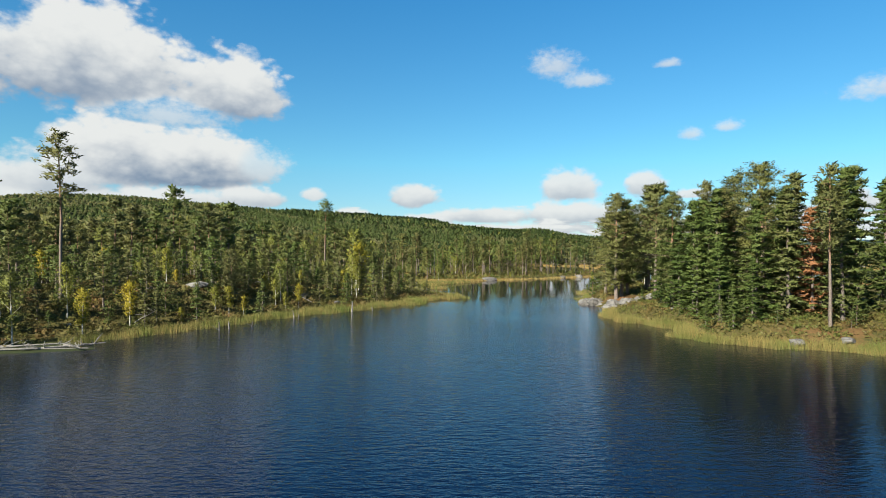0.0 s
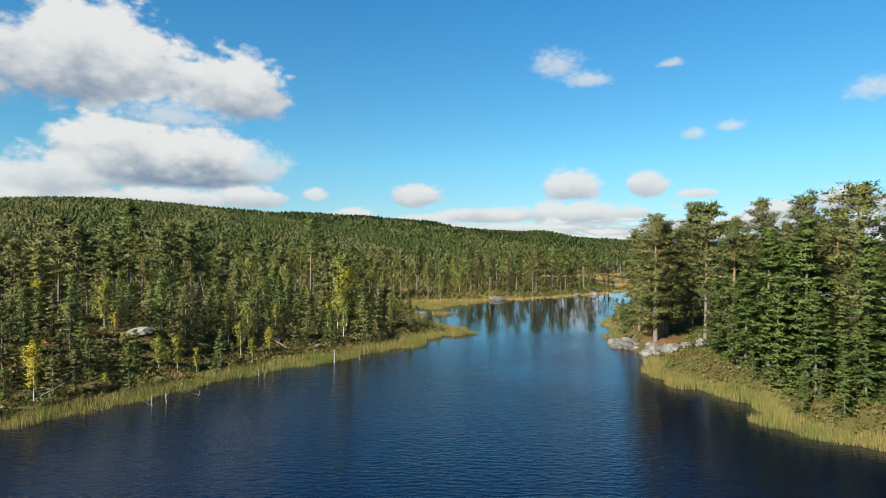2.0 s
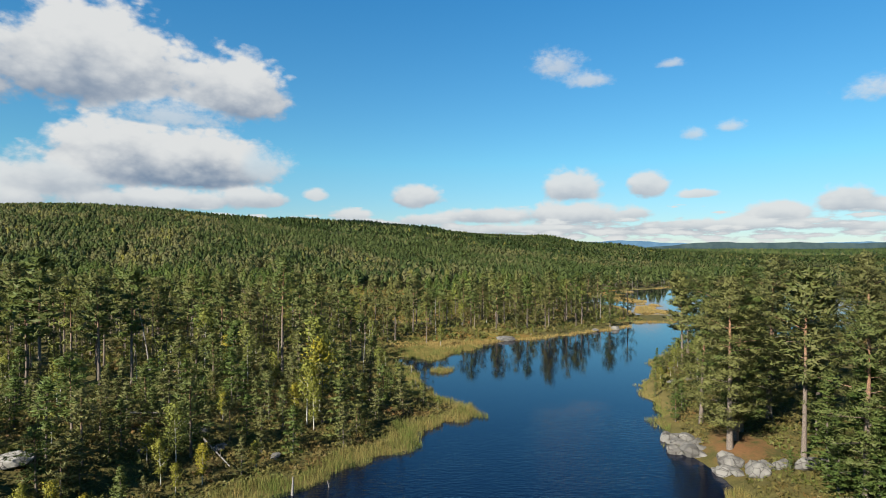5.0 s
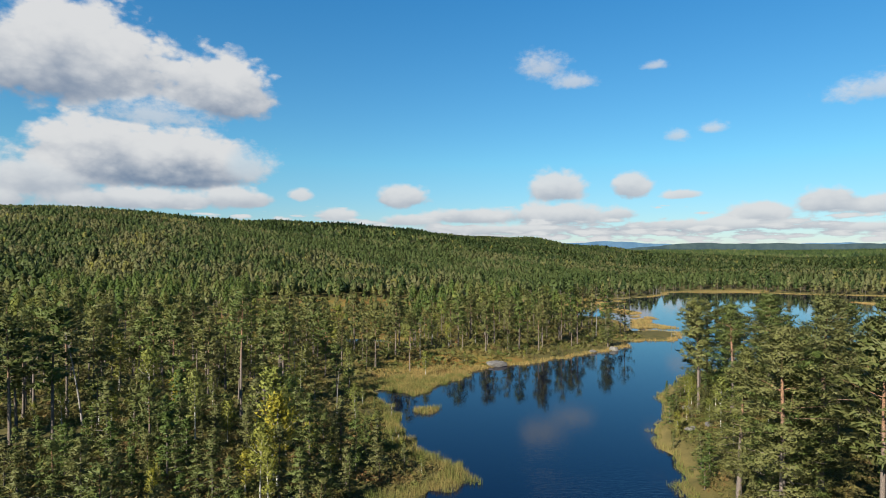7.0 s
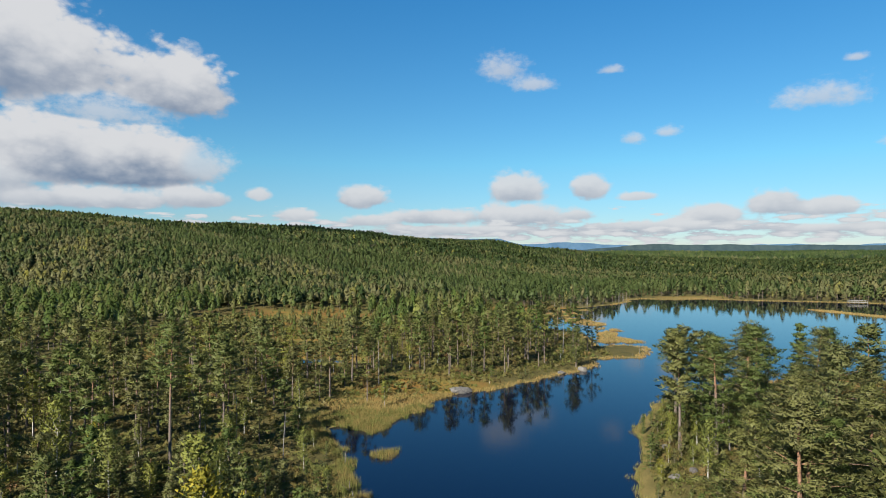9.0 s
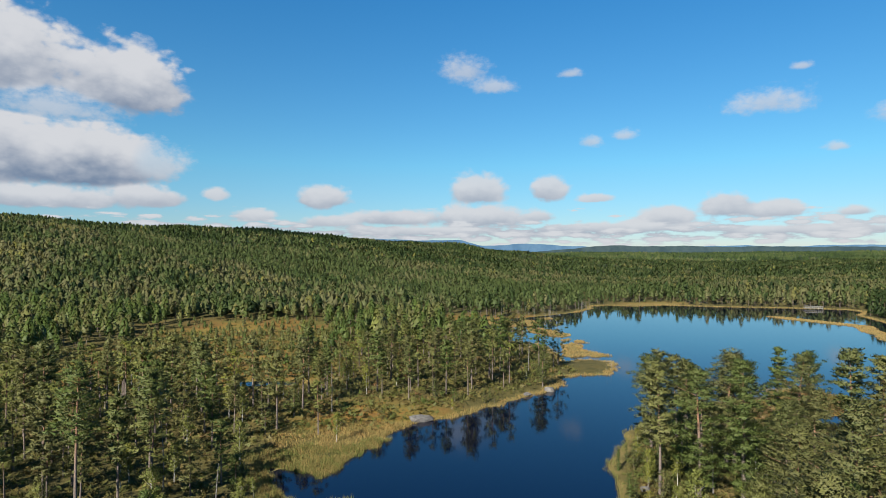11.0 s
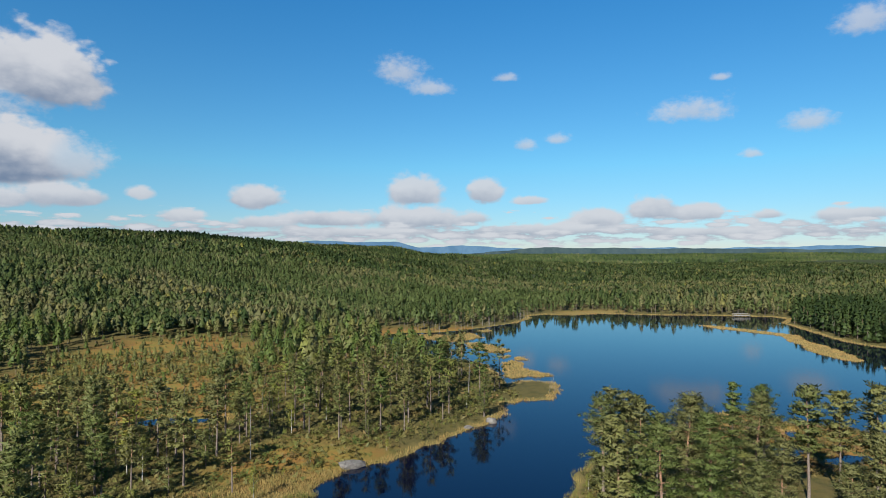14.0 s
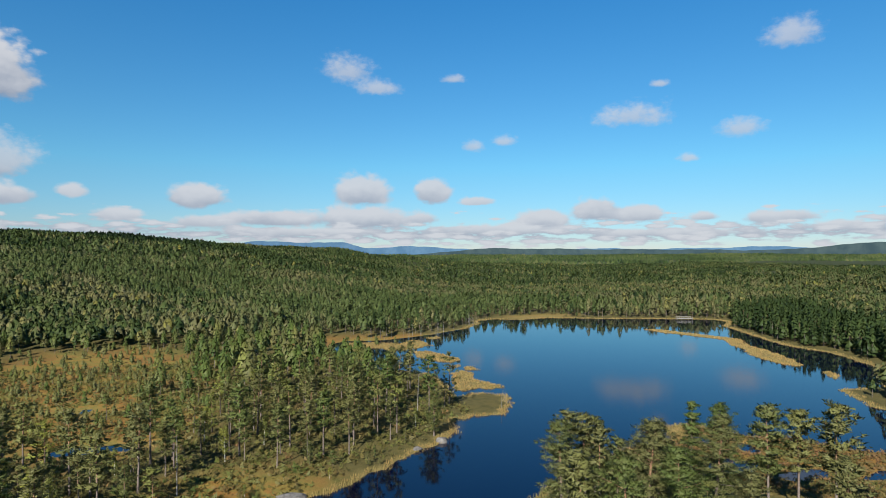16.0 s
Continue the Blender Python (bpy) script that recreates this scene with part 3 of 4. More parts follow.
def smooth(lo, hi, v):
    t = np.clip((v - lo) / (hi - lo), 0, 1)
    return t * t * (3 - 2 * t)


def dry(x, y):
    """Distance to the waterline in metres: above zero on land, below zero over water."""
    x, y = np.asarray(x, float), np.asarray(y, float)
    wx = x + 0.9 * ripple(x, y, 9.0, 1) + 0.4 * ripple(x, y, 3.1, 2)
    wy = y + 0.9 * ripple(x, y, 8.0, 5) + 0.4 * ripple(x, y, 2.9, 7)
    d = reach(LAKE, wx, wy) * np.where(inside(LAKE, wx, wy), -1, 1)
    near = (x > -60) & (x < 260) & (y > 30) & (y < 400)
    for isl in ISLETS:
        isl = np.array(isl, float)
        e = np.full(x.shape, -99.0)
        e[near] = reach(isl, wx[near], wy[near]) * np.where(inside(isl, wx[near], wy[near]), 1, -1)
        d = np.maximum(d, e)
    for px, py, a, b in PONDS:
        d = np.minimum(d, (np.hypot((wx - px) / a, (wy - py) / b) - 1) * min(a, b))
    return d


def on_islet(x, y):
    """The low golden islets and spits of the upper lake, 0 or 1."""
    x, y = np.asarray(x, float), np.asarray(y, float)
    near = (x > 40) & (x < 215) & (y > 205) & (y < 340)
    out = np.zeros(x.shape, bool)
    for isl in ISLETS[:8]:
        isl = np.array(isl, float)
        out[near] |= inside(isl, x[near], y[near]) | (reach(isl, x[near], y[near]) < 0.6)
    return out


def bell(x, y, cx, cy, rx, ry):
    return np.exp(-((x - cx) / rx) ** 2 - ((y - cy) / ry) ** 2)


def wetness(x, y):
    """Open bog, 0 to 1."""
    w = 1.1 * bell(x, y, -36, 290, 32, 40) + 1.2 * bell(x, y, -56, 233, 21, 25) + bell(x, y, -20, 214, 11, 15) + bell(x, y, -30, 256, 12, 15) + bell(x, y, 5, 178, 16, 10) + bell(x, y, 60, 330, 40, 14)
    w = w + 1.2 * bell(x, y, 105, 165, 24, 16) + bell(x, y, -8, 230, 9, 12) + bell(x, y, 172, 389, 20, 7)
    return np.clip(w * 1.8 - 0.15 + 0.25 * ripple(x, y, 21, 3), 0, 1)


CREST = [(-2200, 300, 74), (-900, 520, 64), (-560, 700, 58), (-394, 690, 63), (-321, 720, 57), (-242, 780, 50), (-176, 836, 55), (-118, 935, 46),
         (-70, 1000, 41), (16, 1100, 44), (75, 1150, 36), (125, 1200, 18), (300, 1400, 0)]


def ridge(x, y):
    h = np.zeros(np.shape(x))
    c = np.array(CREST, float)
    for (x0, y0, h0), (x1, y1, h1) in zip(c, c[1:]):
        dx, dy = x1 - x0, y1 - y0
        t = np.clip(((x - x0) * dx + (y - y0) * dy) / (dx * dx + dy * dy), 0, 1)
        ds = np.hypot(x - x0 - t * dx, y - y0 - t * dy)
        h = np.maximum(h, (h0 + (h1 - h0) * t) * (1 - smooth(0, 1, ds / 520.0)))
    return h


def land(x, y, d=None):
    """Height of the ground."""
    x, y = np.asarray(x, float), np.asarray(y, float)
    d = dry(x, y) if d is None else d
    wet = wetness(x, y)
    z = np.where(d < 0, np.maximum(-2.5, d * 0.35), 0.10 * smooth(0, 0.8, d) + 0.03 * np.clip(d, 0, 5))
    rise = 0.9 * smooth(4, 30, d) + 0.35 * smooth(3, 10, d) * ripple(x, y, 13, 4) + 0.15 * smooth(2, 6, d) * ripple(x, y, 4.3, 6)
    rise = rise + 3.6 * bell(x, y, -42, 84, 26, 46) * smooth(3, 15, d)
    rise = rise + 1.7 * bell(x, y, 44, 100, 30, 46) * smooth(0.6, 5, d) + 0.6 * bell(x, y, 40, 60, 14, 14) * smooth(2, 6, d)
    rise = rise + 1.0 * bell(x, y, 46, 192, 12, 10) * smooth(1, 6, d)
    z = z + rise * (1 - 0.85 * wet)
    far = np.hypot(x - 40, y - 150)
    z = z + (ridge(x, y) + 4.5 * ripple(x, y, 170, 6) * smooth(650, 800, y)) * smooth(20, 160, d)
    z = z + smooth(150, 900, d) * (4 + 6 * ripple(x, y, 900, 2) + 3 * ripple(x, y, 310, 8)) + smooth(1800, 4000, far) * (9 + 9 * ripple(x, y, 2300, 9))
    return z


def axis(marks):
    """Grid lines: (start, end, step) stretches one after another."""
    out = []
    for a, b, st in marks:
        out.append(np.arange(a, b, st))
    return np.concatenate(out + [[marks[-1][1]]])


def make_ground_sheet():
    gx = axis([(-4600, -1200, 200), (-1200, -300, 30), (-300, -100, 8), (-100, -60, 2), (-60, 78, 1.5), (78, 262, 2.2), (262, 400, 6), (400, 1200, 30), (1200, 4600, 200)])
    gy = axis([(-1600, -200, 100), (-200, 30, 6), (30, 120, 1.4), (120, 235, 1.8), (235, 400, 3), (400, 620, 8), (620, 1500, 25), (1500, 4600, 150)])
    X, Y = np.meshgrid(gx, gy)
    x, y = X.ravel(), Y.ravel()
    d = dry(x, y)
    z = land(x, y, d)
    nx, ny = len(gx), len(gy)
    i = (np.arange(ny - 1)[:, None] * nx + np.arange(nx - 1)[None]).ravel()
    faces = np.stack([i, i + 1, i + nx + 1, i + nx], 1)
    shore = (1 - 0.85 * wetness(x, y)) * (1 - smooth(0.9, 2.4, d + 0.8 * ripple(x, y, 5, 3))) * smooth(-1, 0.2, d)
    shore = np.maximum(shore, np.clip(1.6 * bell(x, y, 0, 161, 9, 7), 0, 1) * smooth(-1, 0.2, d))
    shore = np.maximum(shore, on_islet(x, y) * smooth(-1, 0.2, d) * 0.95)
    shore = np.maximum(shore, 0.8 * np.clip(1.6 * bell(x, y, 172, 388, 20, 7), 0, 1) * smooth(-1, 0.2, d))
    mud = np.clip(2 * bell(x, y, -38, 55, 9, 3.5), 0, 1)
    shore = shore * (1 - mud)
    shore = shore * (1 - np.clip(bell(x, y, 26, 97, 7, 12) * 1.6, 0, 1))
    litter = np.clip(1.0 * bell(x, y, 29, 97, 4.5, 6) + 0.8 * bell(x, y, 38, 58, 7, 4) - 0.2, 0, 1) * smooth(0.5, 2, d)
    me = mesh_of("ground", np.c_[x, y, z], faces, [ground_mat], {"wet": wetness(x, y), "shore": shore, "height": z, "litter": litter, "dark_cover": np.maximum(smooth(60, 260, d), mud)}, None, True)
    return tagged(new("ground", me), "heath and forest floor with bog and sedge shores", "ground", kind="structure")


make_ground_sheet()
w = Soup()
w.add(np.array([(-400, -1500, 0), (400, -1500, 0), (400, 460, 0), (-400, 460, 0)], float), [(0, 1, 2), (0, 2, 3)], 0.0)
tagged(new("water", w.mesh("water", [water_mat])), "dark blue lake water, ruffled in the open and calm in the bays", "lake", kind="structure")


# far hills on the horizon; the blue of haze is painted into their colour
def hill_line(az, seed):
    """Uneven profile of a far hill range, in metres about zero."""
    r = np.random.default_rng(seed)
    return sum(a * np.sin(az * f + r.uniform(0, 6)) for a, f in ((7, 9), (5, 23), (3, 57), (1.6, 131), (1.0, 290)))


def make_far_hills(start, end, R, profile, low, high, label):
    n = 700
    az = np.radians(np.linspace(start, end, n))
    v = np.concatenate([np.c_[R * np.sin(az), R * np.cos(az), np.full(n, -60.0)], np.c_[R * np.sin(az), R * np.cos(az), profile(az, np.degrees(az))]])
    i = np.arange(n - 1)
    m, t, b = material("hazed_woods")
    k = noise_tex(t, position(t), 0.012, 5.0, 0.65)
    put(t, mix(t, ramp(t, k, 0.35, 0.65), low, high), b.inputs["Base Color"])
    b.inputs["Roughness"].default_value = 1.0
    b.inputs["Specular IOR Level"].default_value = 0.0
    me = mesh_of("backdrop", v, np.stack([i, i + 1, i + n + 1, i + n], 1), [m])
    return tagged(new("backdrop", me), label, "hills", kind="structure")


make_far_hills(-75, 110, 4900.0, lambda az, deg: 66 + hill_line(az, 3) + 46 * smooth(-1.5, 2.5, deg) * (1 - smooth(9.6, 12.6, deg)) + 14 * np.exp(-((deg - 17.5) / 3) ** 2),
               (0.040, 0.082, 0.135), (0.056, 0.104, 0.16), "distant wooded hills along the horizon, haze blue painted into their colour")
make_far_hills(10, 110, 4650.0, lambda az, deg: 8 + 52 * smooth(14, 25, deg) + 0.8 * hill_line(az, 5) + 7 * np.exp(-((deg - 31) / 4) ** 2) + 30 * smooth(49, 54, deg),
               (0.020, 0.034, 0.040), (0.032, 0.049, 0.052), "low dark wooded hills with painted-in haze beyond the eastern forest")

# ---- trees ----
BARK = {"pine": pine_bark, "lonepine": pine_bark, "fullpine": pine_bark, "spruce": spruce_bark, "birch": birch_bark, "snag": dead_wood}


class Wood:
    """A stand of one kind: a few grown models, copied with their own turn and size."""
    def __init__(self, kind, name, label, group, height, count, detail, tint=0.0, seed=1, fine=1.0):
        self.models, self.height, self.kind = [], height, kind
        for i in range(count):
            r = np.random.default_rng(seed * 100 + i)
            trunk, limbs, crown = grow(r, height, kind, detail, fine)
            made = {"trunk": trunk.mesh("trunk", [BARK[kind]], True)}
            if limbs.v:
                made["branchwork"] = limbs.mesh("branchwork", [BARK[kind]], True)
            if crown.v:
                crown.t = [t + tint for t in crown.t]
                made["crown"] = crown.mesh("crown", [foliage])
            self.models.append(made)
        self.name, self.label, self.group, self.n = name, label, group, 0

    def plant(self, x, y, h, turn=None, label="", lean=0.0, model=None):
        made = self.models[model if model is not None else self.n % len(self.models)]
        self.n += 1
        top = tagged(new(self.name), label or self.label, self.name.replace("_", " "), self.group)
        top.empty_display_size = 0.3
        stem = part("trunk", made["trunk"], top)
        for nm in ("branchwork", "crown"):
            if nm in made:
                part(nm, made[nm], top) if nm == "crown" else tagged(part(nm, made[nm], stem), kind="stuff")
        z = float(land(np.array([x]), np.array([y]))[0])
        k = h / self.height
        m = pose(x, y, z - 0.05, lean * 0.4, lean, rng.uniform(0, 360) if turn is None else turn)
        top.matrix_basis = Matrix.LocRotScale(m.translation, m.to_quaternion(), (k, k, k))
        TAKEN.append((x, y, h))
        return top


TAKEN = []
pines = Wood("pine", "pine_tree", "tall Scots pine with bare reddish trunk and open crown", "pines", 17, 7, 1.0, 0.0, 1)
back_pines = Wood("pine", "pine_tree", "slender Scots pine with bare trunk in the stand", "pines", 15, 7, 0.55, 0.0, 11)
big_pines = Wood("fullpine", "pine_tree", "old broad Scots pine with grey-green crown reaching low", "pines", 18, 6, 1.0, 0.0, 2, 2.5)
spruces = Wood("spruce", "spruce_tree", "dark green spruce with drooping branches to the ground", "spruces", 14, 5, 1.0, 0.0, 3, 1.7)
young_spruces = Wood("spruce", "young_spruce", "young bright green spruce among heather", "young spruces", 5, 4, 0.55, 0.05, 4, 1.5)
young_pines = Wood("fullpine", "young_pine", "young bushy pine with blue-green needles on the heath", "young pines", 5, 4, 0.32, -0.03, 5, 1.3)
birches = Wood("birch", "birch_tree", "slender birch with white stem and yellowing green leaves", "birches", 7, 4, 0.9, 0.0, 6)
gold_birches = Wood("birch", "birch_tree", "small birch in bright yellow autumn leaf", "birches", 5, 3, 0.9, 0.12, 7)
snags = Wood("snag", "dead_tree", "bare grey dead tree trunk with broken branches", "dead trees", 12, 3, 1.0, 0.0, 8)
brown_spruces = Wood("spruce", "spruce_tree", "dead spruce with dry reddish brown needles", "spruces", 14, 1, 0.9, 0.83, 9)

# the promontory
for x, y, h in [(28, 97, 17), (29.4, 98.6, 15.5), (35.7, 104, 18), (31.6, 82.5, 15.3), (44.8, 101, 18), (42, 87, 17.5), (38.7, 72.5, 18), (34.6, 75.5, 15), (46, 152, 14.3), (42, 132.8, 15.6),
                (45.4, 129.3, 16.4), (51.8, 142, 16), (53.4, 142.6, 15.2), (28.4, 104.5, 13.5), (31, 101, 14), (46, 112, 12.5), (52, 119, 13.5), (56, 131, 12.5), (51, 95, 16),
                (52, 108, 15), (48, 126, 12.5), (38, 112, 14), (43.5, 197, 9), (64, 144, 14.8), (73, 152, 14.4)]:
    big_pines.plant(x, y, h)
for x, y, h in [(32.8, 92.8, 17.4), (38, 134.5, 15.6), (53, 157, 13.4), (55, 157.5, 12.4), (73, 144, 15.6), (78.5, 144, 14.8), (79.5, 139.5, 16.4),
                (84, 133, 14), (63, 120, 13), (72, 112, 15), (60, 112, 15), (66, 128, 13)]:
    pines.plant(x, y, h)
for x, y, h in [(31, 80.5, 8), (33, 75, 13), (37, 78, 15), (31.2, 78, 4.5), (32.5, 68.2, 7), (38, 66, 14.5), (44, 70, 15.5), (42, 63, 14.5), (46, 68, 17), (48, 70, 17), (33, 64, 7),
                (31, 85, 7), (37, 86, 14), (45, 77, 17), (52, 68, 16), (56, 60, 16), (55, 75, 16), (60, 66, 17), (36, 96, 8), (67, 151.6, 15.4),
                (30, 62, 5), (28, 64, 3.5), (35, 70, 7.5), (51, 53, 15), (60, 54, 16), (62, 78, 16), (66, 90, 16), (70, 70, 16), (54, 84, 17), (38, 146, 3)]:
    spruces.plant(x, y, h)
brown_spruces.plant(41, 66.5, 12)
# dense wall of spruces behind the reeds of the point
for x, y, h in [(32, 88, 9), (31.5, 83, 12), (31, 79, 11), (31.5, 75.5, 14), (30.5, 72, 10), (32, 70, 15), (31, 67, 9), (34.5, 66, 13), (35, 79.5, 13), (36, 83, 14), (39, 69, 14), (46, 58, 14)]:
    spruces.plant(x, y, h)

# lone trees of the western bank
tall_pines = Wood("lonepine", "pine_tree", "tall pine with small flat crown high on a bare reddish trunk", "pines", 18, 3, 1.0, 0.0, 10)
tall_pines.plant(-44, 69, 19, label="lone tall pine with small crown high on a bare trunk")
tall_pines.plant(-57, 73, 18)
tall_pines.plant(40.2, 62.2, 16.5, label="slender pine with thin grey-green crown above a bare trunk")
tall_pines.plant(38.4, 59.6, 13.5)
tall_pines.plant(-25.5, 130, 18, label="tall pine with bright orange-red trunk above the heath")
for x, y, h in [(-64, 128.5, 15), (-67, 139, 15), (-55, 133, 15), (-58, 136, 14), (-62, 134, 14.5), (-50, 139, 14), (-72, 131, 15), (-53, 128, 14)]:
    tall_pines.plant(x, y, h)
snags.plant(-43, 124, 12, lean=12, turn=180, label="leaning white dead birch trunk")
for x, y, h in [(-16, 109.5, 11), (-16, 105, 7), (-41, 57, 6.5), (-52, 150, 9), (-27, 118, 8), (-36, 126, 9), (-15, 104, 5.5)]:
    birches.plant(x, y, h)
for x, y, h in [(-25, 108, 4.5), (-20, 104, 5.5), (-12, 103, 6.5), (-14.5, 106, 7), (-10, 105, 6)]:
    young_spruces.plant(x, y, h)
for x, y, h in [(-35.5, 68, 5.0), (-30, 79, 3.4), (-28.6, 80.2, 3.6), (-27, 81.3, 2.6), (-15.2, 108, 9.0), (-31, 71, 2.2), (-24, 101, 3), (-14, 118, 4)]:
    gold_birches.plant(x, y, h)


def scatter(n, box, gap, keep, heights, wood, seed):
    """Random planting inside a box where keep() allows, no closer than gap to other trees of that size."""
    r = np.random.default_rng(seed)
    x, y = r.uniform(box[0], box[1], n * 14), r.uniform(box[2], box[3], n * 14)
    ok = keep(x, y, dry(x, y))
    done = 0
    for px, py in zip(x[ok], y[ok]):
        if done >= n:
            break
        t = np.array(TAKEN)
        if np.min(np.hypot(t[:, 0] - px, t[:, 1] - py)) < gap:
            continue
        w = wood[r.integers(len(wood))]
        w.plant(px, py, r.uniform(*heights))
        done += 1


def bank(x, y, d):
    return (d > 3.2) & (d < 34) & (x < 5) & (y < 126) & (np.hypot(x + 37, y - 82.5) > 5)


scatter(190, (-75, 0, 48, 125), 1.5, bank, (2.0, 5.2), [young_spruces, young_spruces, young_pines], 21)
scatter(95, (-75, 0, 50, 125), 2.1, lambda x, y, d: bank(x, y, d) & (d > 9), (4.0, 8.0), [young_spruces, young_pines], 22)
scatter(75, (-75, 0, 50, 140), 1.6, lambda x, y, d: (d > 2.5) & (d < 36) & (x < 5), (1.8, 6.0), [birches, birches, birches, gold_birches], 23)
scatter(95, (-120, -20, 70, 190), 3.4, lambda x, y, d: (d > 30) & (wetness(x, y) < 0.3), (12, 17), [back_pines], 24)
scatter(75, (-60, 60, 130, 215), 3.2, lambda x, y, d: (d > 5) & (x < 55) & (wetness(x, y) < 0.45), (8, 14.5), [back_pines], 25)
scatter(45, (-50, 60, 115, 215), 2.4, lambda x, y, d: (d > 3.5) & (x < 55) & (wetness(x, y) < 0.6), (3.5, 7), [birches, birches, young_pines], 26)
scatter(34, (-12, 62, 116, 212), 1.6, lambda x, y, d: (d > 1.8) & (d < 9) & (x < 53) & (np.hypot((x - 1) / 9, (y - 161) / 8) > 1), (0.9, 2.6), [birches, young_pines, young_spruces], 30)
scatter(12, (-50, 55, 130, 215), 2.0, lambda x, y, d: (d > 5) & (x < 55), (5, 10), [snags], 27)
scatter(34, (24, 60, 105, 168), 1.6, lambda x, y, d: (d > 1.0) & (d < 9) & (x > 20), (2.0, 4.5), [young_spruces, young_pines, birches], 28)
scatter(14, (23, 60, 55, 92), 1.6, lambda x, y, d: (d > 3.4) & (d < 14) & (x > 20), (1.5, 4.0), [young_spruces, young_pines], 29)


scatter(46, (52, 128, 326, 385), 1.2, lambda x, y, d: (d > 0.5) & (d < 5) & (x + 1.2 * y > 455) & (y > 328), (2.5, 6.0), [snags], 31)
scatter(8, (58, 76, 205, 232), 0.8, lambda x, y, d: (d > -0.4) & (d < 2), (1.5, 4.0), [snags], 32)


# ---- woods further off ----
def simple_tree(r, kind):
    """A light model for distant trees, one metre high."""
    H = 15.0
    trunk, _, crown = grow(r, H, kind, 0.02, 1.0)
    tv, tf = np.concatenate(trunk.v), np.concatenate(trunk.f)
    cv, cf = np.concatenate(crown.v), np.concatenate(crown.f)
    return tv / H, tf, cv / H, cf, float(crown.t[0][0])


def fir(r, tiers, sides, width):
    """A ragged cone of a few drooping tiers, one metre high."""
    v, f, n = [], [], 0
    for k in range(tiers):
        lo, hi = 0.08 + 0.9 * k / tiers, min(1.0, 0.08 + 0.9 * (k + 1.7) / tiers)
        rad = width * (1 - k / tiers) ** 0.8 + 0.01
        ang = np.arange(sides) * 2 * np.pi / sides + r.uniform(0, 6)
        rr = rad * r.uniform(0.6, 1.3, sides)
        ring = np.c_[np.cos(ang) * rr, np.sin(ang) * rr, lo + r.uniform(-0.04, 0.04, sides)]
        v += [ring, [[0, 0, hi]]]
        for j in range(sides):
            f.append((n + j, n + (j + 1) % sides, n + sides))
        n += sides + 1
    return np.concatenate(v), np.array(f)


def shaggy(r, n, width, lo, blunt):
    """A loose crown of n leafy shards on a cone or dome, one metre high."""
    q = np.sort(r.uniform(0, 1, n)) * 0.9
    rad = width * (1 - q ** blunt) * r.uniform(0.55, 1.1, n)
    a = np.arange(n) * 2.4 + r.normal(size=n) * 0.4
    c = np.c_[np.cos(a) * rad, np.sin(a) * rad, lo + (1 - lo) * q]
    out = np.c_[np.cos(a), np.sin(a), np.full(n, 0.6)] + r.normal(size=(n, 3)) * 0.35
    out /= np.linalg.norm(out, axis=1)[:, None]
    side = np.cross(out, [0, 0, 1.0])
    side /= np.linalg.norm(side, axis=1)[:, None]
    up = np.cross(side, out)
    s = (width * 6.2 / n ** 0.5 * (1 - 0.5 * q) * r.uniform(0.6, 1.25, n))[:, None]
    v = np.stack([c + side * s * 0.6 - up * s * 0.5, c - side * s * 0.6 - up * s * 0.5, c + up * s * 0.85 + side * s * r.normal(size=(n, 1)) * 0.25], 1).reshape(-1, 3)
    return v, np.arange(3 * n).reshape(-1, 3)


def crown_normals(v):
    """Shading normals of a far crown: outwards and up from its middle."""
    mid, half = (v[:, 2].min() + v[:, 2].max()) / 2, np.ptp(v[:, 2]) / 2 + 1e-6
    w = np.hypot(v[:, 0], v[:, 1]).max() + 1e-6
    return unit(np.c_[v[:, :2] / w, 0.45 + 0.6 * (v[:, 2] - mid) / half])


def forest(name, label, pts, heights, tints, models, leaf, closed=0.0):
    """One object of many distant trees."""
    r = np.random.default_rng(len(pts))
    soup = Soup()
    d = dry(pts[:, 0], pts[:, 1])
    # in closed stands only the upper crowns rise above the undergrowth
    z = land(pts[:, 0], pts[:, 1], d) - closed * heights * smooth(30, 150, d)
    pick = r.integers(len(models), size=len(pts))
    turn = r.uniform(0, 6.28, len(pts))
    for i, mod in enumerate(models):
        sel = np.where(pick == i)[0]
        if not len(sel):
            continue
        c, s_ = np.cos(turn[sel])[:, None], np.sin(turn[sel])[:, None]
        for (v, f, slot) in mod:
            X = (v[None, :, 0] * c - v[None, :, 1] * s_) * heights[sel, None] + pts[sel, None, 0]
            Y = (v[None, :, 0] * s_ + v[None, :, 1] * c) * heights[sel, None] + pts[sel, None, 1]
            Z = v[None, :, 2] * heights[sel, None] + z[sel, None]
            k = len(v)
            nv = crown_normals(v)
            N = None
            if slot == 0:
                f = face_out(v, f, nv)
                N = np.stack([nv[None, :, 0] * c - nv[None, :, 1] * s_, nv[None, :, 0] * s_ + nv[None, :, 1] * c, np.broadcast_to(nv[None, :, 2], X.shape)], -1).reshape(-1, 3)
            F = f[None] + (np.arange(len(sel)) * k)[:, None, None]
            tint = np.repeat(tints[sel] if slot == 0 else np.zeros(len(sel)), k) + (0 if slot == 0 else np.tile(v[:, 2], len(sel)))
            soup.add(np.stack([X, Y, Z], -1).reshape(-1, 3), F.reshape(-1, 3), tint, slot, N)
    return tagged(new(name, soup.mesh(name, [leaf, pine_bark])), label, "forest", kind="stuff")


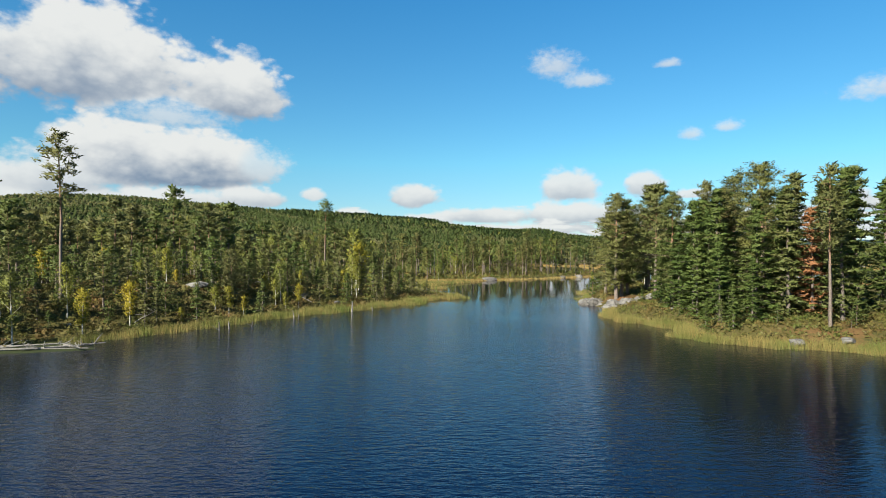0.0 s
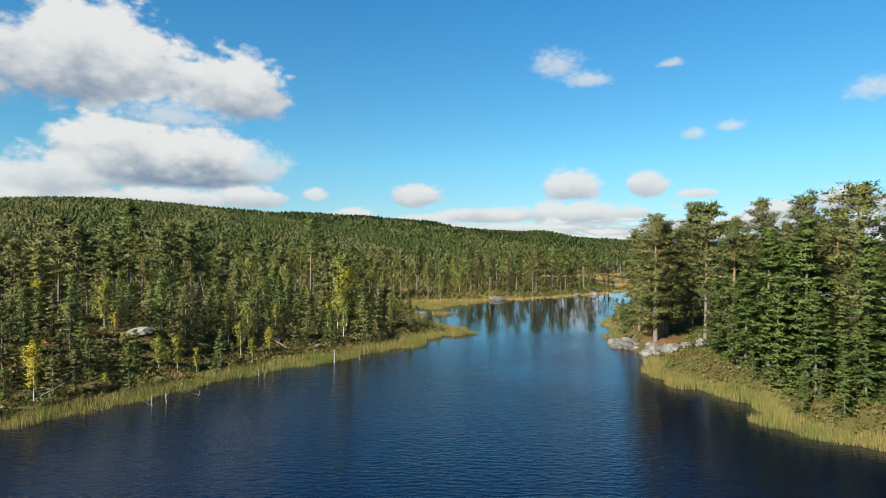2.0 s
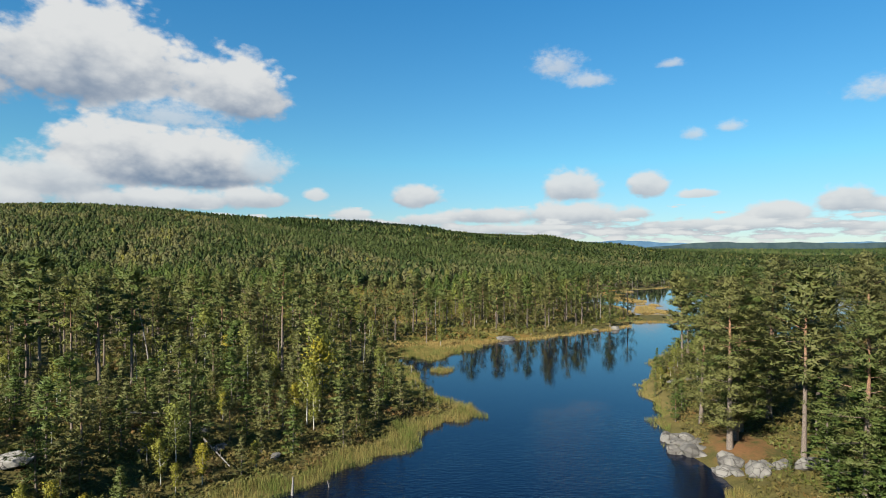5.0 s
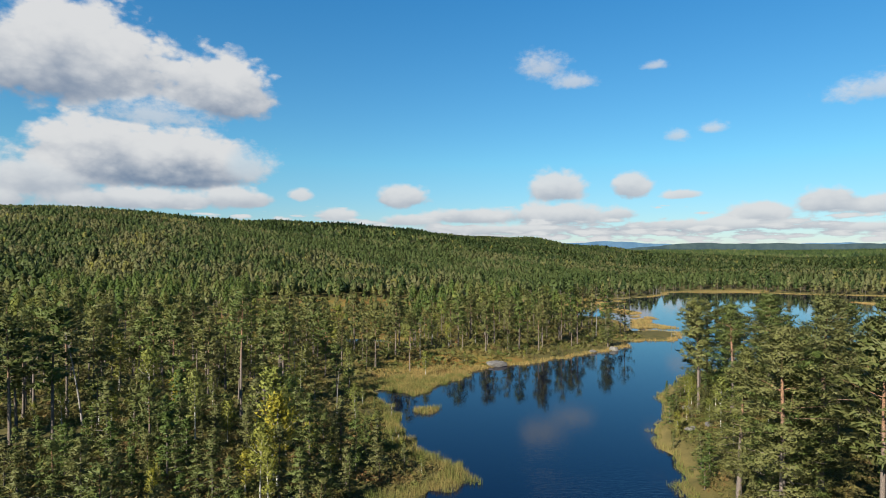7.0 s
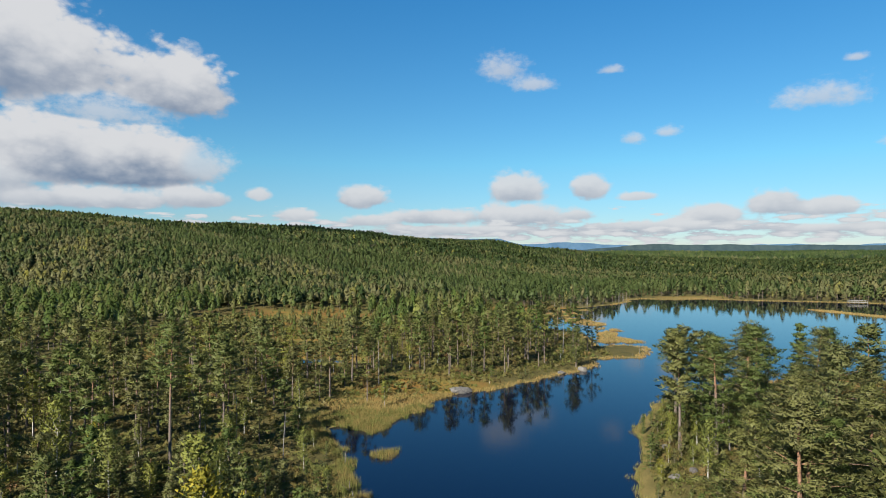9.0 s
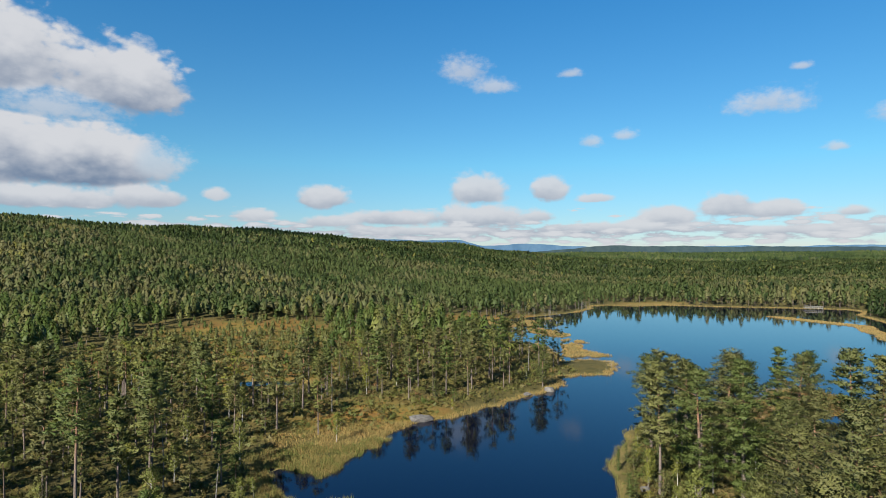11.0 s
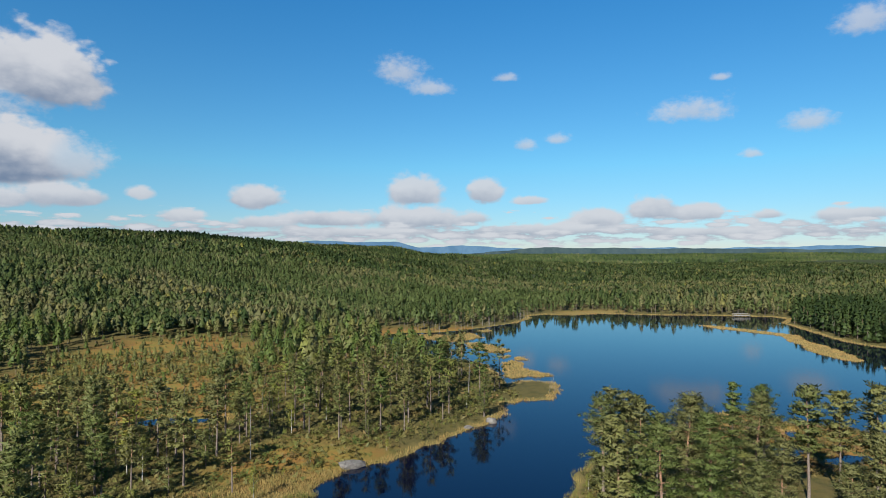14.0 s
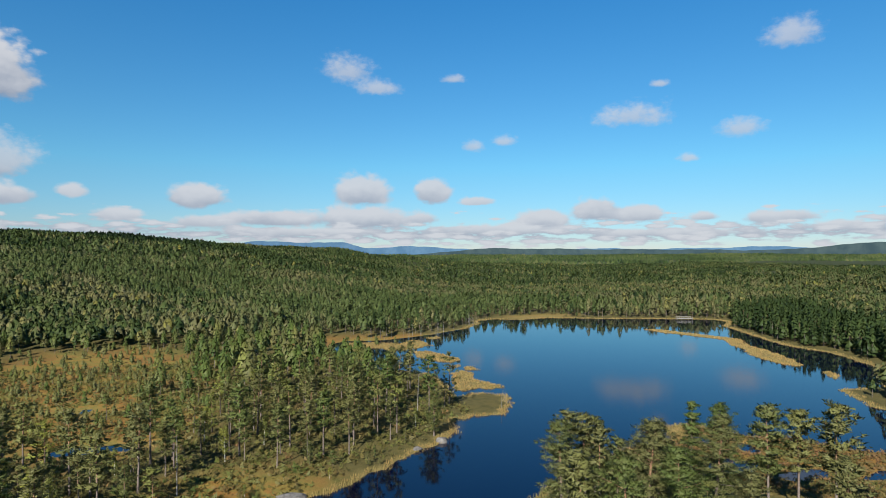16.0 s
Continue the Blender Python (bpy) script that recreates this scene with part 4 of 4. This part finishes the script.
def spots(r, box, step, keep):
    gx, gy = np.meshgrid(np.arange(box[0], box[1], step), np.arange(box[2], box[3], step))
    x = gx.ravel() + r.uniform(-0.55, 0.55, gx.size) * step
    y = gy.ravel() + r.uniform(-0.55, 0.55, gx.size) * step
    k = keep(x, y)
    return np.c_[x[k], y[k]]


def in_view(x, y):
    az = np.degrees(np.arctan2(x - 0, y + 10))
    return (az > -44) & (az < 66)


def clear(p, gap):
    t = np.array(TAKEN)
    return np.array([np.min((t[:, 0] - a) ** 2 + (t[:, 1] - b) ** 2) > gap * gap for a, b in p])


r = np.random.default_rng(50)
mid_models = []
for i in range(5):
    tv, tf, cv, cf, _ = simple_tree(np.random.default_rng(60 + i), "pine" if i % 2 else "fullpine")
    mid_models.append([(cv, cf, 0), (tv, tf, 1)])
p = spots(r, (-170, 130, 60, 335), 6.1, lambda x, y: in_view(x, y) & (dry(x, y) > 5) & ~((y < 128) & (dry(x, y) < 34)) & ~((y < 150) & (dry(x, y) < 14)) & (x < 60 + 0.5 * np.maximum(0, y - 290)) & (r.uniform(size=x.shape) > 0.97 * wetness(x, y)))
p = p[clear(p, 3.0)]
near_by = np.hypot(p[:, 0], p[:, 1] - 60) < 185
tall = r.uniform(7, 13, len(p)) * (1 - 0.45 * wetness(p[:, 0], p[:, 1]))
hue = 0.41 + 0.08 * ripple(p[:, 0], p[:, 1], 40, 2) + r.normal(0, 0.06, len(p))
forest("pine_wood", "stand of slender grey-green pines behind the shore", p[near_by], tall[near_by], hue[near_by], mid_models, foliage)
bushy_tops = [[(*shaggy(np.random.default_rng(185 + i), 90, 0.17, 0.30, 2.0), 0), (*tube([(0, 0, 0), (0, 0, 0.6)], [0.010, 0.006], 3), 1)] for i in range(5)]
forest("pine_wood", "stand of grey-green pines round the open bog", p[~near_by], tall[~near_by], hue[~near_by], bushy_tops, foliage)

p = spots(r, (-100, 70, 195, 335), 3.3, lambda x, y: in_view(x, y) & (dry(x, y) > 3) & (wetness(x, y) > 0.3) & (x < 70) & (r.uniform(size=x.shape) > 0.35))
forest("bog_pines", "stunted little pines scattered over the open bog", p, r.uniform(1.0, 3.4, len(p)), r.normal(0.44, 0.06, len(p)), [[(*shaggy(np.random.default_rng(140 + i), 56, 0.22, 0.16, 1.6), 0), (*tube([(0, 0, 0), (0, 0, 0.8)], [0.02, 0.01], 3), 1)] for i in range(4)], foliage)
stem = tube([(0, 0, 0), (0, 0, 0.6)], [0.011, 0.007], 3)
edge_pines = [[(*shaggy(np.random.default_rng(300 + i), 40, 0.15, 0.42 - 0.05 * (i % 3), 2.4), 0), (*stem, 1)] for i in range(6)]
edge_firs = [[(*shaggy(np.random.default_rng(320 + i), 40, 0.13, 0.12, 1.15), 0), (*stem, 1)] for i in range(4)]
mid_tops = [[(*shaggy(np.random.default_rng(340 + i), 20, 0.15 + 0.015 * (i % 3), 0.52, 2.6 if i % 3 else 1.2), 0)] for i in range(9)]
ridge_tops = [[(*shaggy(np.random.default_rng(360 + i), 9, 0.17 + 0.02 * (i % 3), 0.5, 2.0 if i % 2 else 1.1), 0)] for i in range(10)]
far_tufts = [[(*fir(np.random.default_rng(120 + i), 1, 4, 0.75), 0)] for i in range(6)]


def beyond(x, y):
    """Woods north and east of the lake."""
    return in_view(x, y) & (dry(x, y) > 4) & ~((x < 60) & (y < 335)) & ~((x < 100) & (y < 328)) & ~((x < 212) & (y > 205) & (y < 330) & (x > 100)) & ~on_islet(x, y)


def east_bank(x, y):
    return (x > 186) & (y < 340) & (dry(x, y) < 45)


def uneven(p, low, high, long):
    """Tree heights: even within a stand, each stand of its own age."""
    u = r.uniform(size=len(p))
    return (low + (high - low) * u) * (1 + 0.16 * ripple(p[:, 0], p[:, 1], long, 4) + 0.08 * ripple(p[:, 0], p[:, 1], long * 0.37, 7))


def stands(p, base, swing, long):
    """Tints by stand: dark spruce, fresh green plantation, olive pine, now and then a yellowing birch."""
    n = 0.65 * ripple(p[:, 0], p[:, 1], long, 5) + 0.35 * ripple(p[:, 0], p[:, 1], long * 0.31, 2)
    t = base + swing * np.tanh(2.2 * n) + r.normal(0, 0.07, len(p))
    t = np.where(r.uniform(size=len(p)) < 0.12, r.uniform(0.05, 0.22, len(p)), t)
    leafy = 0.02 + 0.05 * smooth(0.1, 0.5, ripple(p[:, 0], p[:, 1], long * 0.6, 9))
    return np.where(r.uniform(size=len(p)) < leafy, r.uniform(0.66, 0.8, len(p)), t)


def plantation(x, y):
    """Young spruces planted north of the lake."""
    return np.clip(1.5 * bell(x, y, 110, 440, 75, 60) + bell(x, y, -60, 560, 120, 60), 0, 1)


p = spots(r, (-420, 480, 170, 620), 3.7, lambda x, y: beyond(x, y) & ~east_bank(x, y) & (r.uniform(size=x.shape) > 0.9 * wetness(x, y)))
young = plantation(p[:, 0], p[:, 1])
tall = uneven(p, 6.8, 11.0, 60) * (1 - 0.25 * young)
hue = stands(p, 0.50, 0.19, 95) * (1 - young) + young * r.normal(0.38, 0.04, len(p))
rim = dry(p[:, 0], p[:, 1]) < 45
odd = rim & (np.arange(len(p)) % 4 == 0)
forest("lakeside_wood", "pines and birches lining the far lake shore", p[rim & ~odd], tall[rim & ~odd] * r.uniform(0.5, 1.15, (rim & ~odd).sum()), hue[rim & ~odd], edge_pines, far_foliage, 0.25)
forest("lakeside_wood", "young spruces lining the far lake shore", p[odd], tall[odd] * r.uniform(0.35, 1.0, odd.sum()), hue[odd] - 0.12, edge_firs, far_foliage, 0.25)
forest("mixed_wood", "mixed pine and spruce forest beyond the lake", p[~rim], tall[~rim], hue[~rim], mid_tops, far_foliage, 0.48)
p = spots(r, (186, 300, 170, 340), 3.3, lambda x, y: beyond(x, y) & east_bank(x, y) & (dry(x, y) > 5))
forest("spruce_wood", "tall dark spruces along the eastern bank", p, r.uniform(9, 14, len(p)), r.normal(0.12, 0.06, len(p)), edge_firs, far_foliage)
p = spots(r, (480, 1300, 170, 620), 6.0, in_view)
forest("eastern_wood", "far pine and spruce forest on the low eastern land", p, uneven(p, 8, 11, 90), stands(p, 0.45, 0.18, 130), ridge_tops, far_foliage, 0.4)
crest_x, crest_y, _ = np.array(CREST, float).T
p = spots(r, (-900, 1300, 620, 1450), 5.3, lambda x, y: in_view(x, y) & (r.uniform(size=x.shape) > np.where(x > 250, 0.35, np.where(y > np.interp(x, crest_x, crest_y) + 80, 0.5, 0.0))))
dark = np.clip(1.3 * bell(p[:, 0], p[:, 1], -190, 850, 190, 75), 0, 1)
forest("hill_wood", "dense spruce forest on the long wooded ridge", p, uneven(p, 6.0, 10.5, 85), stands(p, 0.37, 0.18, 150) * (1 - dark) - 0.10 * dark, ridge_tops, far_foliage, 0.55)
p = spots(r, (-2500, 4300, 1450, 4300), 26.0, lambda x, y: in_view(x, y) & (np.hypot(x, y) < 4600))
forest("far_wood", "endless dark forest towards the horizon", p, r.uniform(13, 20, len(p)), 0.35 + 0.14 * np.tanh(2 * ripple(p[:, 0], p[:, 1], 600, 1)) + r.normal(0, 0.08, len(p)), far_tufts, far_foliage, 0.5)


# ---- reeds, heather and rocks ----
def blades(r, pts, z, height, width, lean):
    n = len(pts)
    a = r.uniform(0, 6.28, n)
    d = np.c_[np.cos(a), np.sin(a)]
    h = height * r.uniform(0.6, 1.25, n)
    tip = np.c_[pts + r.normal(size=(n, 2)) * (lean * h)[:, None], z + h]
    v = np.stack([np.c_[pts + d * width * 0.5, z - 0.1], np.c_[pts - d * width * 0.5, z - 0.1], tip], 1).reshape(-1, 3)
    return v, np.arange(3 * n).reshape(-1, 3)


def reed_belt(name, label, n, box, belt, height, width, tint, seed, keep=lambda x, y: x > -1e9):
    r = np.random.default_rng(seed)
    x, y = r.uniform(box[0], box[1], n), r.uniform(box[2], box[3], n)
    d = dry(x, y) + 0.7 * ripple(x, y, 6, 3)
    k = (d > belt[0]) & (d < belt[1]) & keep(x, y) & (ripple(x, y, 2.1, 4) + r.normal(size=n) * 0.5 > -0.6)
    x, y = x[k], y[k]
    z = np.maximum(land(x, y), -0.05)
    v, f = blades(r, np.c_[x, y], z, height * (0.8 + 0.3 * ripple(x, y, 5, 8)), width, 0.16)
    s = Soup()
    s.add(v, f, np.repeat(np.clip(tint + 0.2 * ripple(x, y, 7, 2) + 0.15 * ripple(x, y, 1.7, 5) + r.normal(size=len(x)) * 0.1, 0, 1), 3))
    return tagged(new(name, s.mesh(name, [reed_leaf])), label, "reeds", kind="stuff")


def off_rock(x, y):
    return np.hypot((x - 24) / 5, (y - 97) / 8) > 1


reed_belt("shore_reeds", "belt of green and straw-coloured reeds along the shore", 620000, (-48, 8, 45, 165), (-0.7, 2.7), 0.85, 0.04, 0.22, 31, lambda x, y: (y > 59) | (x > -30) | (dry(x, y) > 9))
reed_belt("promontory_reeds", "pale yellow reed belt below the wooded point", 300000, (20, 62, 38, 94), (-0.6, 1.9), 0.85, 0.038, 0.24, 32, off_rock)
reed_belt("point_sedge", "thin green sedge fringe on the inner side of the point", 100000, (20, 62, 100, 170), (-0.3, 0.9), 0.6, 0.06, 0.22, 35)
reed_belt("bay_reeds", "golden sedge fringe round the bay and islets", 420000, (-14, 110, 120, 320), (-0.4, 1.8), 0.55, 0.11, 0.74, 33, lambda x, y: (x < 24) | (y > 172))
reed_belt("tongue_sedge", "golden sedge meadow on the low tongue", 26000, (-12, 12, 146, 174), (0.0, 10.0), 0.6, 0.10, 0.66, 36)
reed_belt("islet_sedge", "golden sedge covering the low islets and spits", 150000, (44, 212, 205, 332), (-0.2, 12.0), 0.5, 0.16, 0.66, 37, lambda x, y: on_islet(x, y))
reed_belt("far_reeds", "golden sedge on the far shores", 160000, (110, 262, 170, 392), (-0.4, 2.6), 0.45, 0.2, 0.66, 34)


def heath(name, label, n, box, keep, size, tint, seed):
    r = np.random.default_rng(seed)
    x, y = r.uniform(box[0], box[1], n), r.uniform(box[2], box[3], n)
    k = keep(x, y, dry(x, y)) & (ripple(x, y, 3.7, 1) + ripple(x, y, 1.6, 6) + r.normal(size=n) * 0.4 > -0.35)
    x, y = x[k], y[k]
    z = land(x, y)
    c = np.c_[x, y, z + 0.12]
    v, f = sprays(r, c, np.tile([0, 0, 0.6], (len(c), 1)), 6, size, size * 0.9, 0.5, 0.8, None, True)
    s = Soup()
    s.add(v, f, np.repeat(np.clip(tint + 0.35 * ripple(x, y, 8, 9) + r.normal(size=len(x)) * 0.1, 0, 1), 18))
    return tagged(new(name, s.mesh(name, [heath_leaf])), label, "heather", kind="stuff")


heath("bank_heather", "brown-green heather and bilberry under the young trees", 36000, (-78, 8, 48, 135), lambda x, y, d: (d > 2.4) & (d < 36) & (x < 8), 0.36, 0.42, 41)
heath("point_heather", "heather and bilberry on the rocky point", 20000, (23, 62, 50, 165), lambda x, y, d: (d > 2.2) & (x > 20) & (d < 20) & (np.hypot((x - 29) / 3, (y - 97) / 4) > 1), 0.30, 0.38, 42)
heath("bog_heather", "low rusty dwarf shrubs of the bog and pine heath", 16000, (-70, 60, 125, 300), lambda x, y, d: (d > 3) & (x < 58) & (np.hypot((x - 0) / 11, (y - 161) / 8) > 1), 0.75, 0.42, 43)

heath("east_bog_shrubs", "rusty dwarf shrubs and moss hummocks on the floating bog", 9000, (74, 130, 140, 192), lambda x, y, d: (d > 0.3) & (wetness(x, y) > 0.3), 0.5, 0.75, 44)


def boulder(name, label, x, y, size, seed, sink=0.3, turn=0, stone=granite):
    r = np.random.default_rng(seed)
    bm = bmesh.new()
    for q in r.normal(size=(22, 3)):
        q /= np.linalg.norm(q) ** 0.9
        bm.verts.new((q[0] * size[0], q[1] * size[1], q[2] * size[2]))
    bmesh.ops.convex_hull(bm, input=bm.verts)
    bmesh.ops.delete(bm, geom=[v for v in bm.verts if not v.link_faces], context="VERTS")
    bmesh.ops.bevel(bm, geom=list(bm.edges), offset=0.06 * min(size), segments=1, affect="EDGES")
    me = bpy.data.meshes.new(name)
    bm.to_mesh(me)
    bm.free()
    me.materials.append(stone)
    ob = tagged(new(name, me), label, "rock", "rocks")
    ob.matrix_basis = pose(x, y, max(0.0, float(land(np.array([x]), np.array([y]))[0])) + size[2] * (1 - 2 * sink), 0, 0, turn)
    return ob


boulder("boulder", "pale flat granite boulder in heather on the bank", -35, 85, (1.7, 1.4, 0.7), 1, 0.34, stone=pale_granite)
boulder("boulder", "grey granite slab at the bay shore", 13.5, 175, (2.6, 1.4, 0.7), 2, 0.36)
for i in range(40):
    rr = np.random.default_rng(400 + i)
    t = rr.uniform()
    x, y = np.interp(t, [0, 0.45, 0.7, 1], [23.8, 25.6, 27.3, 32.0]), np.interp(t, [0, 0.45, 0.7, 1], [104.5, 95.5, 91.6, 89.5])
    a = rr.uniform(0.4, 1.25)
    boulder("boulder", "lichen-grey angular granite block on the rocky point", x + rr.normal() * 0.8 + 0.5, y + rr.normal() * 0.6 + 0.2, (a, a * rr.uniform(0.6, 1.0), a * rr.uniform(0.4, 0.8)), 10 + i, 0.43, turn=37 * i)
for i, (x, y, a, b, c) in enumerate([(33.5, 56.8, 0.9, 0.7, 0.5), (38, 56.2, 1.0, 0.6, 0.4), (43, 56, 0.8, 0.6, 0.4), (29.5, 77.5, 0.35, 0.3, 0.22),
                                     (37.5, 137, 0.8, 0.5, 0.4), (33, 125.5, 0.8, 0.6, 0.4), (36, 127, 0.6, 0.5, 0.4)]):
    boulder("boulder", "low grey boulder between sedge and heather", x, y, (a, b, c), 60 + i, turn=37 * i)
for i, (x, y, a) in enumerate([(-25, 97, 1.2), (-22, 95, 0.8), (-28, 92, 0.7), (44, 193.5, 1.4), (-39, 80, 0.7), (-17, 96, 0.7), (-40, 64, 0.5), (38, 190.5, 1.0)]):
    boulder("boulder", "half-buried grey boulder among heather", x, y, (a, a * 0.7, a * 0.5), 30 + i, turn=51 * i)


def log(name, label, a, b, radius, limbs, seed):
    r = np.random.default_rng(seed)
    s = Soup()
    a, b = np.array(a, float), np.array(b, float)
    t = np.linspace(0, 1, 7)[:, None]
    pts = a + (b - a) * t + np.cumsum(r.normal(size=(7, 3)) * 0.05, 0)
    v, f = tube(pts, radius * (1 - 0.6 * t[:, 0]), 6)
    s.add(v, f, np.repeat(t[:, 0], 6))
    for _ in range(limbs):
        k = r.uniform(0.35, 1)
        p = a + (b - a) * k
        q = p + r.normal(size=3) * np.array([0.5, 0.5, 0.3]) + np.array([0, 0, 0.35])
        v, f = tube([p, (p + q) / 2 + r.normal(size=3) * 0.05, q], [radius * 0.4, radius * 0.3, 0.01], 4)
        s.add(v, f, 0.5)
    return tagged(new(name, s.mesh(name, [dead_wood], True)), label, "dead wood", "driftwood")


def lay(x, y, up=0.3):
    return (x, y, float(land(np.array([x * 1.0]), np.array([y * 1.0]))[0]) + up)


log("fallen_trunk", "bleached fallen trunk lying in the heather", lay(-27, 99), lay(-20, 92, 0.5), 0.13, 6, 1)
log("fallen_trunk", "grey fallen trunk on the bank", lay(-33, 99), lay(-29, 101), 0.15, 5, 2)
log("fallen_trunk", "thin leaning dead stem above the reeds", (-34, 66, 1.2), (-32, 66.6, 2.6), 0.045, 4, 3)
for i, (x0, y0, x1, y1) in enumerate([(-43, 53, -33, 56), (-41, 54.5, -36, 57), (-38, 54, -32.5, 57.5), (-44, 55, -39, 56), (-36, 57, -33, 54.5)]):
    log("driftwood", "bleached driftwood branch on a mud bank", (x0, y0, 0.25), (x1, y1, 0.3), 0.13, 7, 10 + i)
for i, (x, y, h) in enumerate([(-13.4, 88.3, 1.3), (-20, 80.5, 0.9), (-19.6, 80.2, 0.7), (-25.5, 68.5, 0.9), (-24.8, 69.5, 0.8), (-23, 72, 0.6), (-10.5, 90, 0.7), (-6, 137, 1.8), (-5, 128, 1.2), (-4.2, 126, 0.8)]):
    log("stake", "weathered grey stump standing in the shallows", (x, y, -0.6), (x + 0.1 * (i % 3 - 1), y, h), 0.09 if i else 0.17, 1 if i else 0, 30 + i)


# ---- jetty hut across the lake ----
def slab(bm, x0, x1, y0, y1, z0, z1):
    vs = [bm.verts.new(c) for c in ((x0, y0, z0), (x1, y0, z0), (x1, y1, z0), (x0, y1, z0), (x0, y0, z1), (x1, y0, z1), (x1, y1, z1), (x0, y1, z1))]
    for q in ((0, 3, 2, 1), (4, 5, 6, 7), (0, 1, 5, 4), (1, 2, 6, 5), (2, 3, 7, 6), (3, 0, 4, 7)):
        bm.faces.new([vs[i] for i in q])


def finish(bm, name, mat, parent, label=""):
    me = bpy.data.meshes.new(name)
    bm.to_mesh(me)
    bm.free()
    me.materials.append(mat)
    return part(name, me, parent, label)


def make_pier():
    m, t, b = material("grey_boards")
    n = noise_tex(t, position(t), 1.2, 4.0)
    put(t, mix(t, n, (0.11, 0.105, 0.10), (0.18, 0.175, 0.165)), b.inputs["Base Color"])
    b.inputs["Roughness"].default_value = 0.85
    top = tagged(new("jetty"), "weathered grey wooden jetty with railing on the far shore", "jetty")
    top.matrix_basis = pose(241, 350, 0, 0, 0, -20)
    bm = bmesh.new()
    slab(bm, -4.2, 4.2, -1.4, 1.4, 0.6, 0.8)
    finish(bm, "deck", m, top)
    for i in range(5):
        for s in (-1.25, 1.25):
            bm = bmesh.new()
            slab(bm, -4 + 2 * i - 0.07, -4 + 2 * i + 0.07, s - 0.07, s + 0.07, -1.5, 1.7)
            finish(bm, "post", m, top)
    for s in (-1.25, 1.25):
        bm = bmesh.new()
        slab(bm, -4.2, 4.2, s - 0.05, s + 0.05, 1.6, 1.72)
        finish(bm, "rail", m, top)


make_pier()
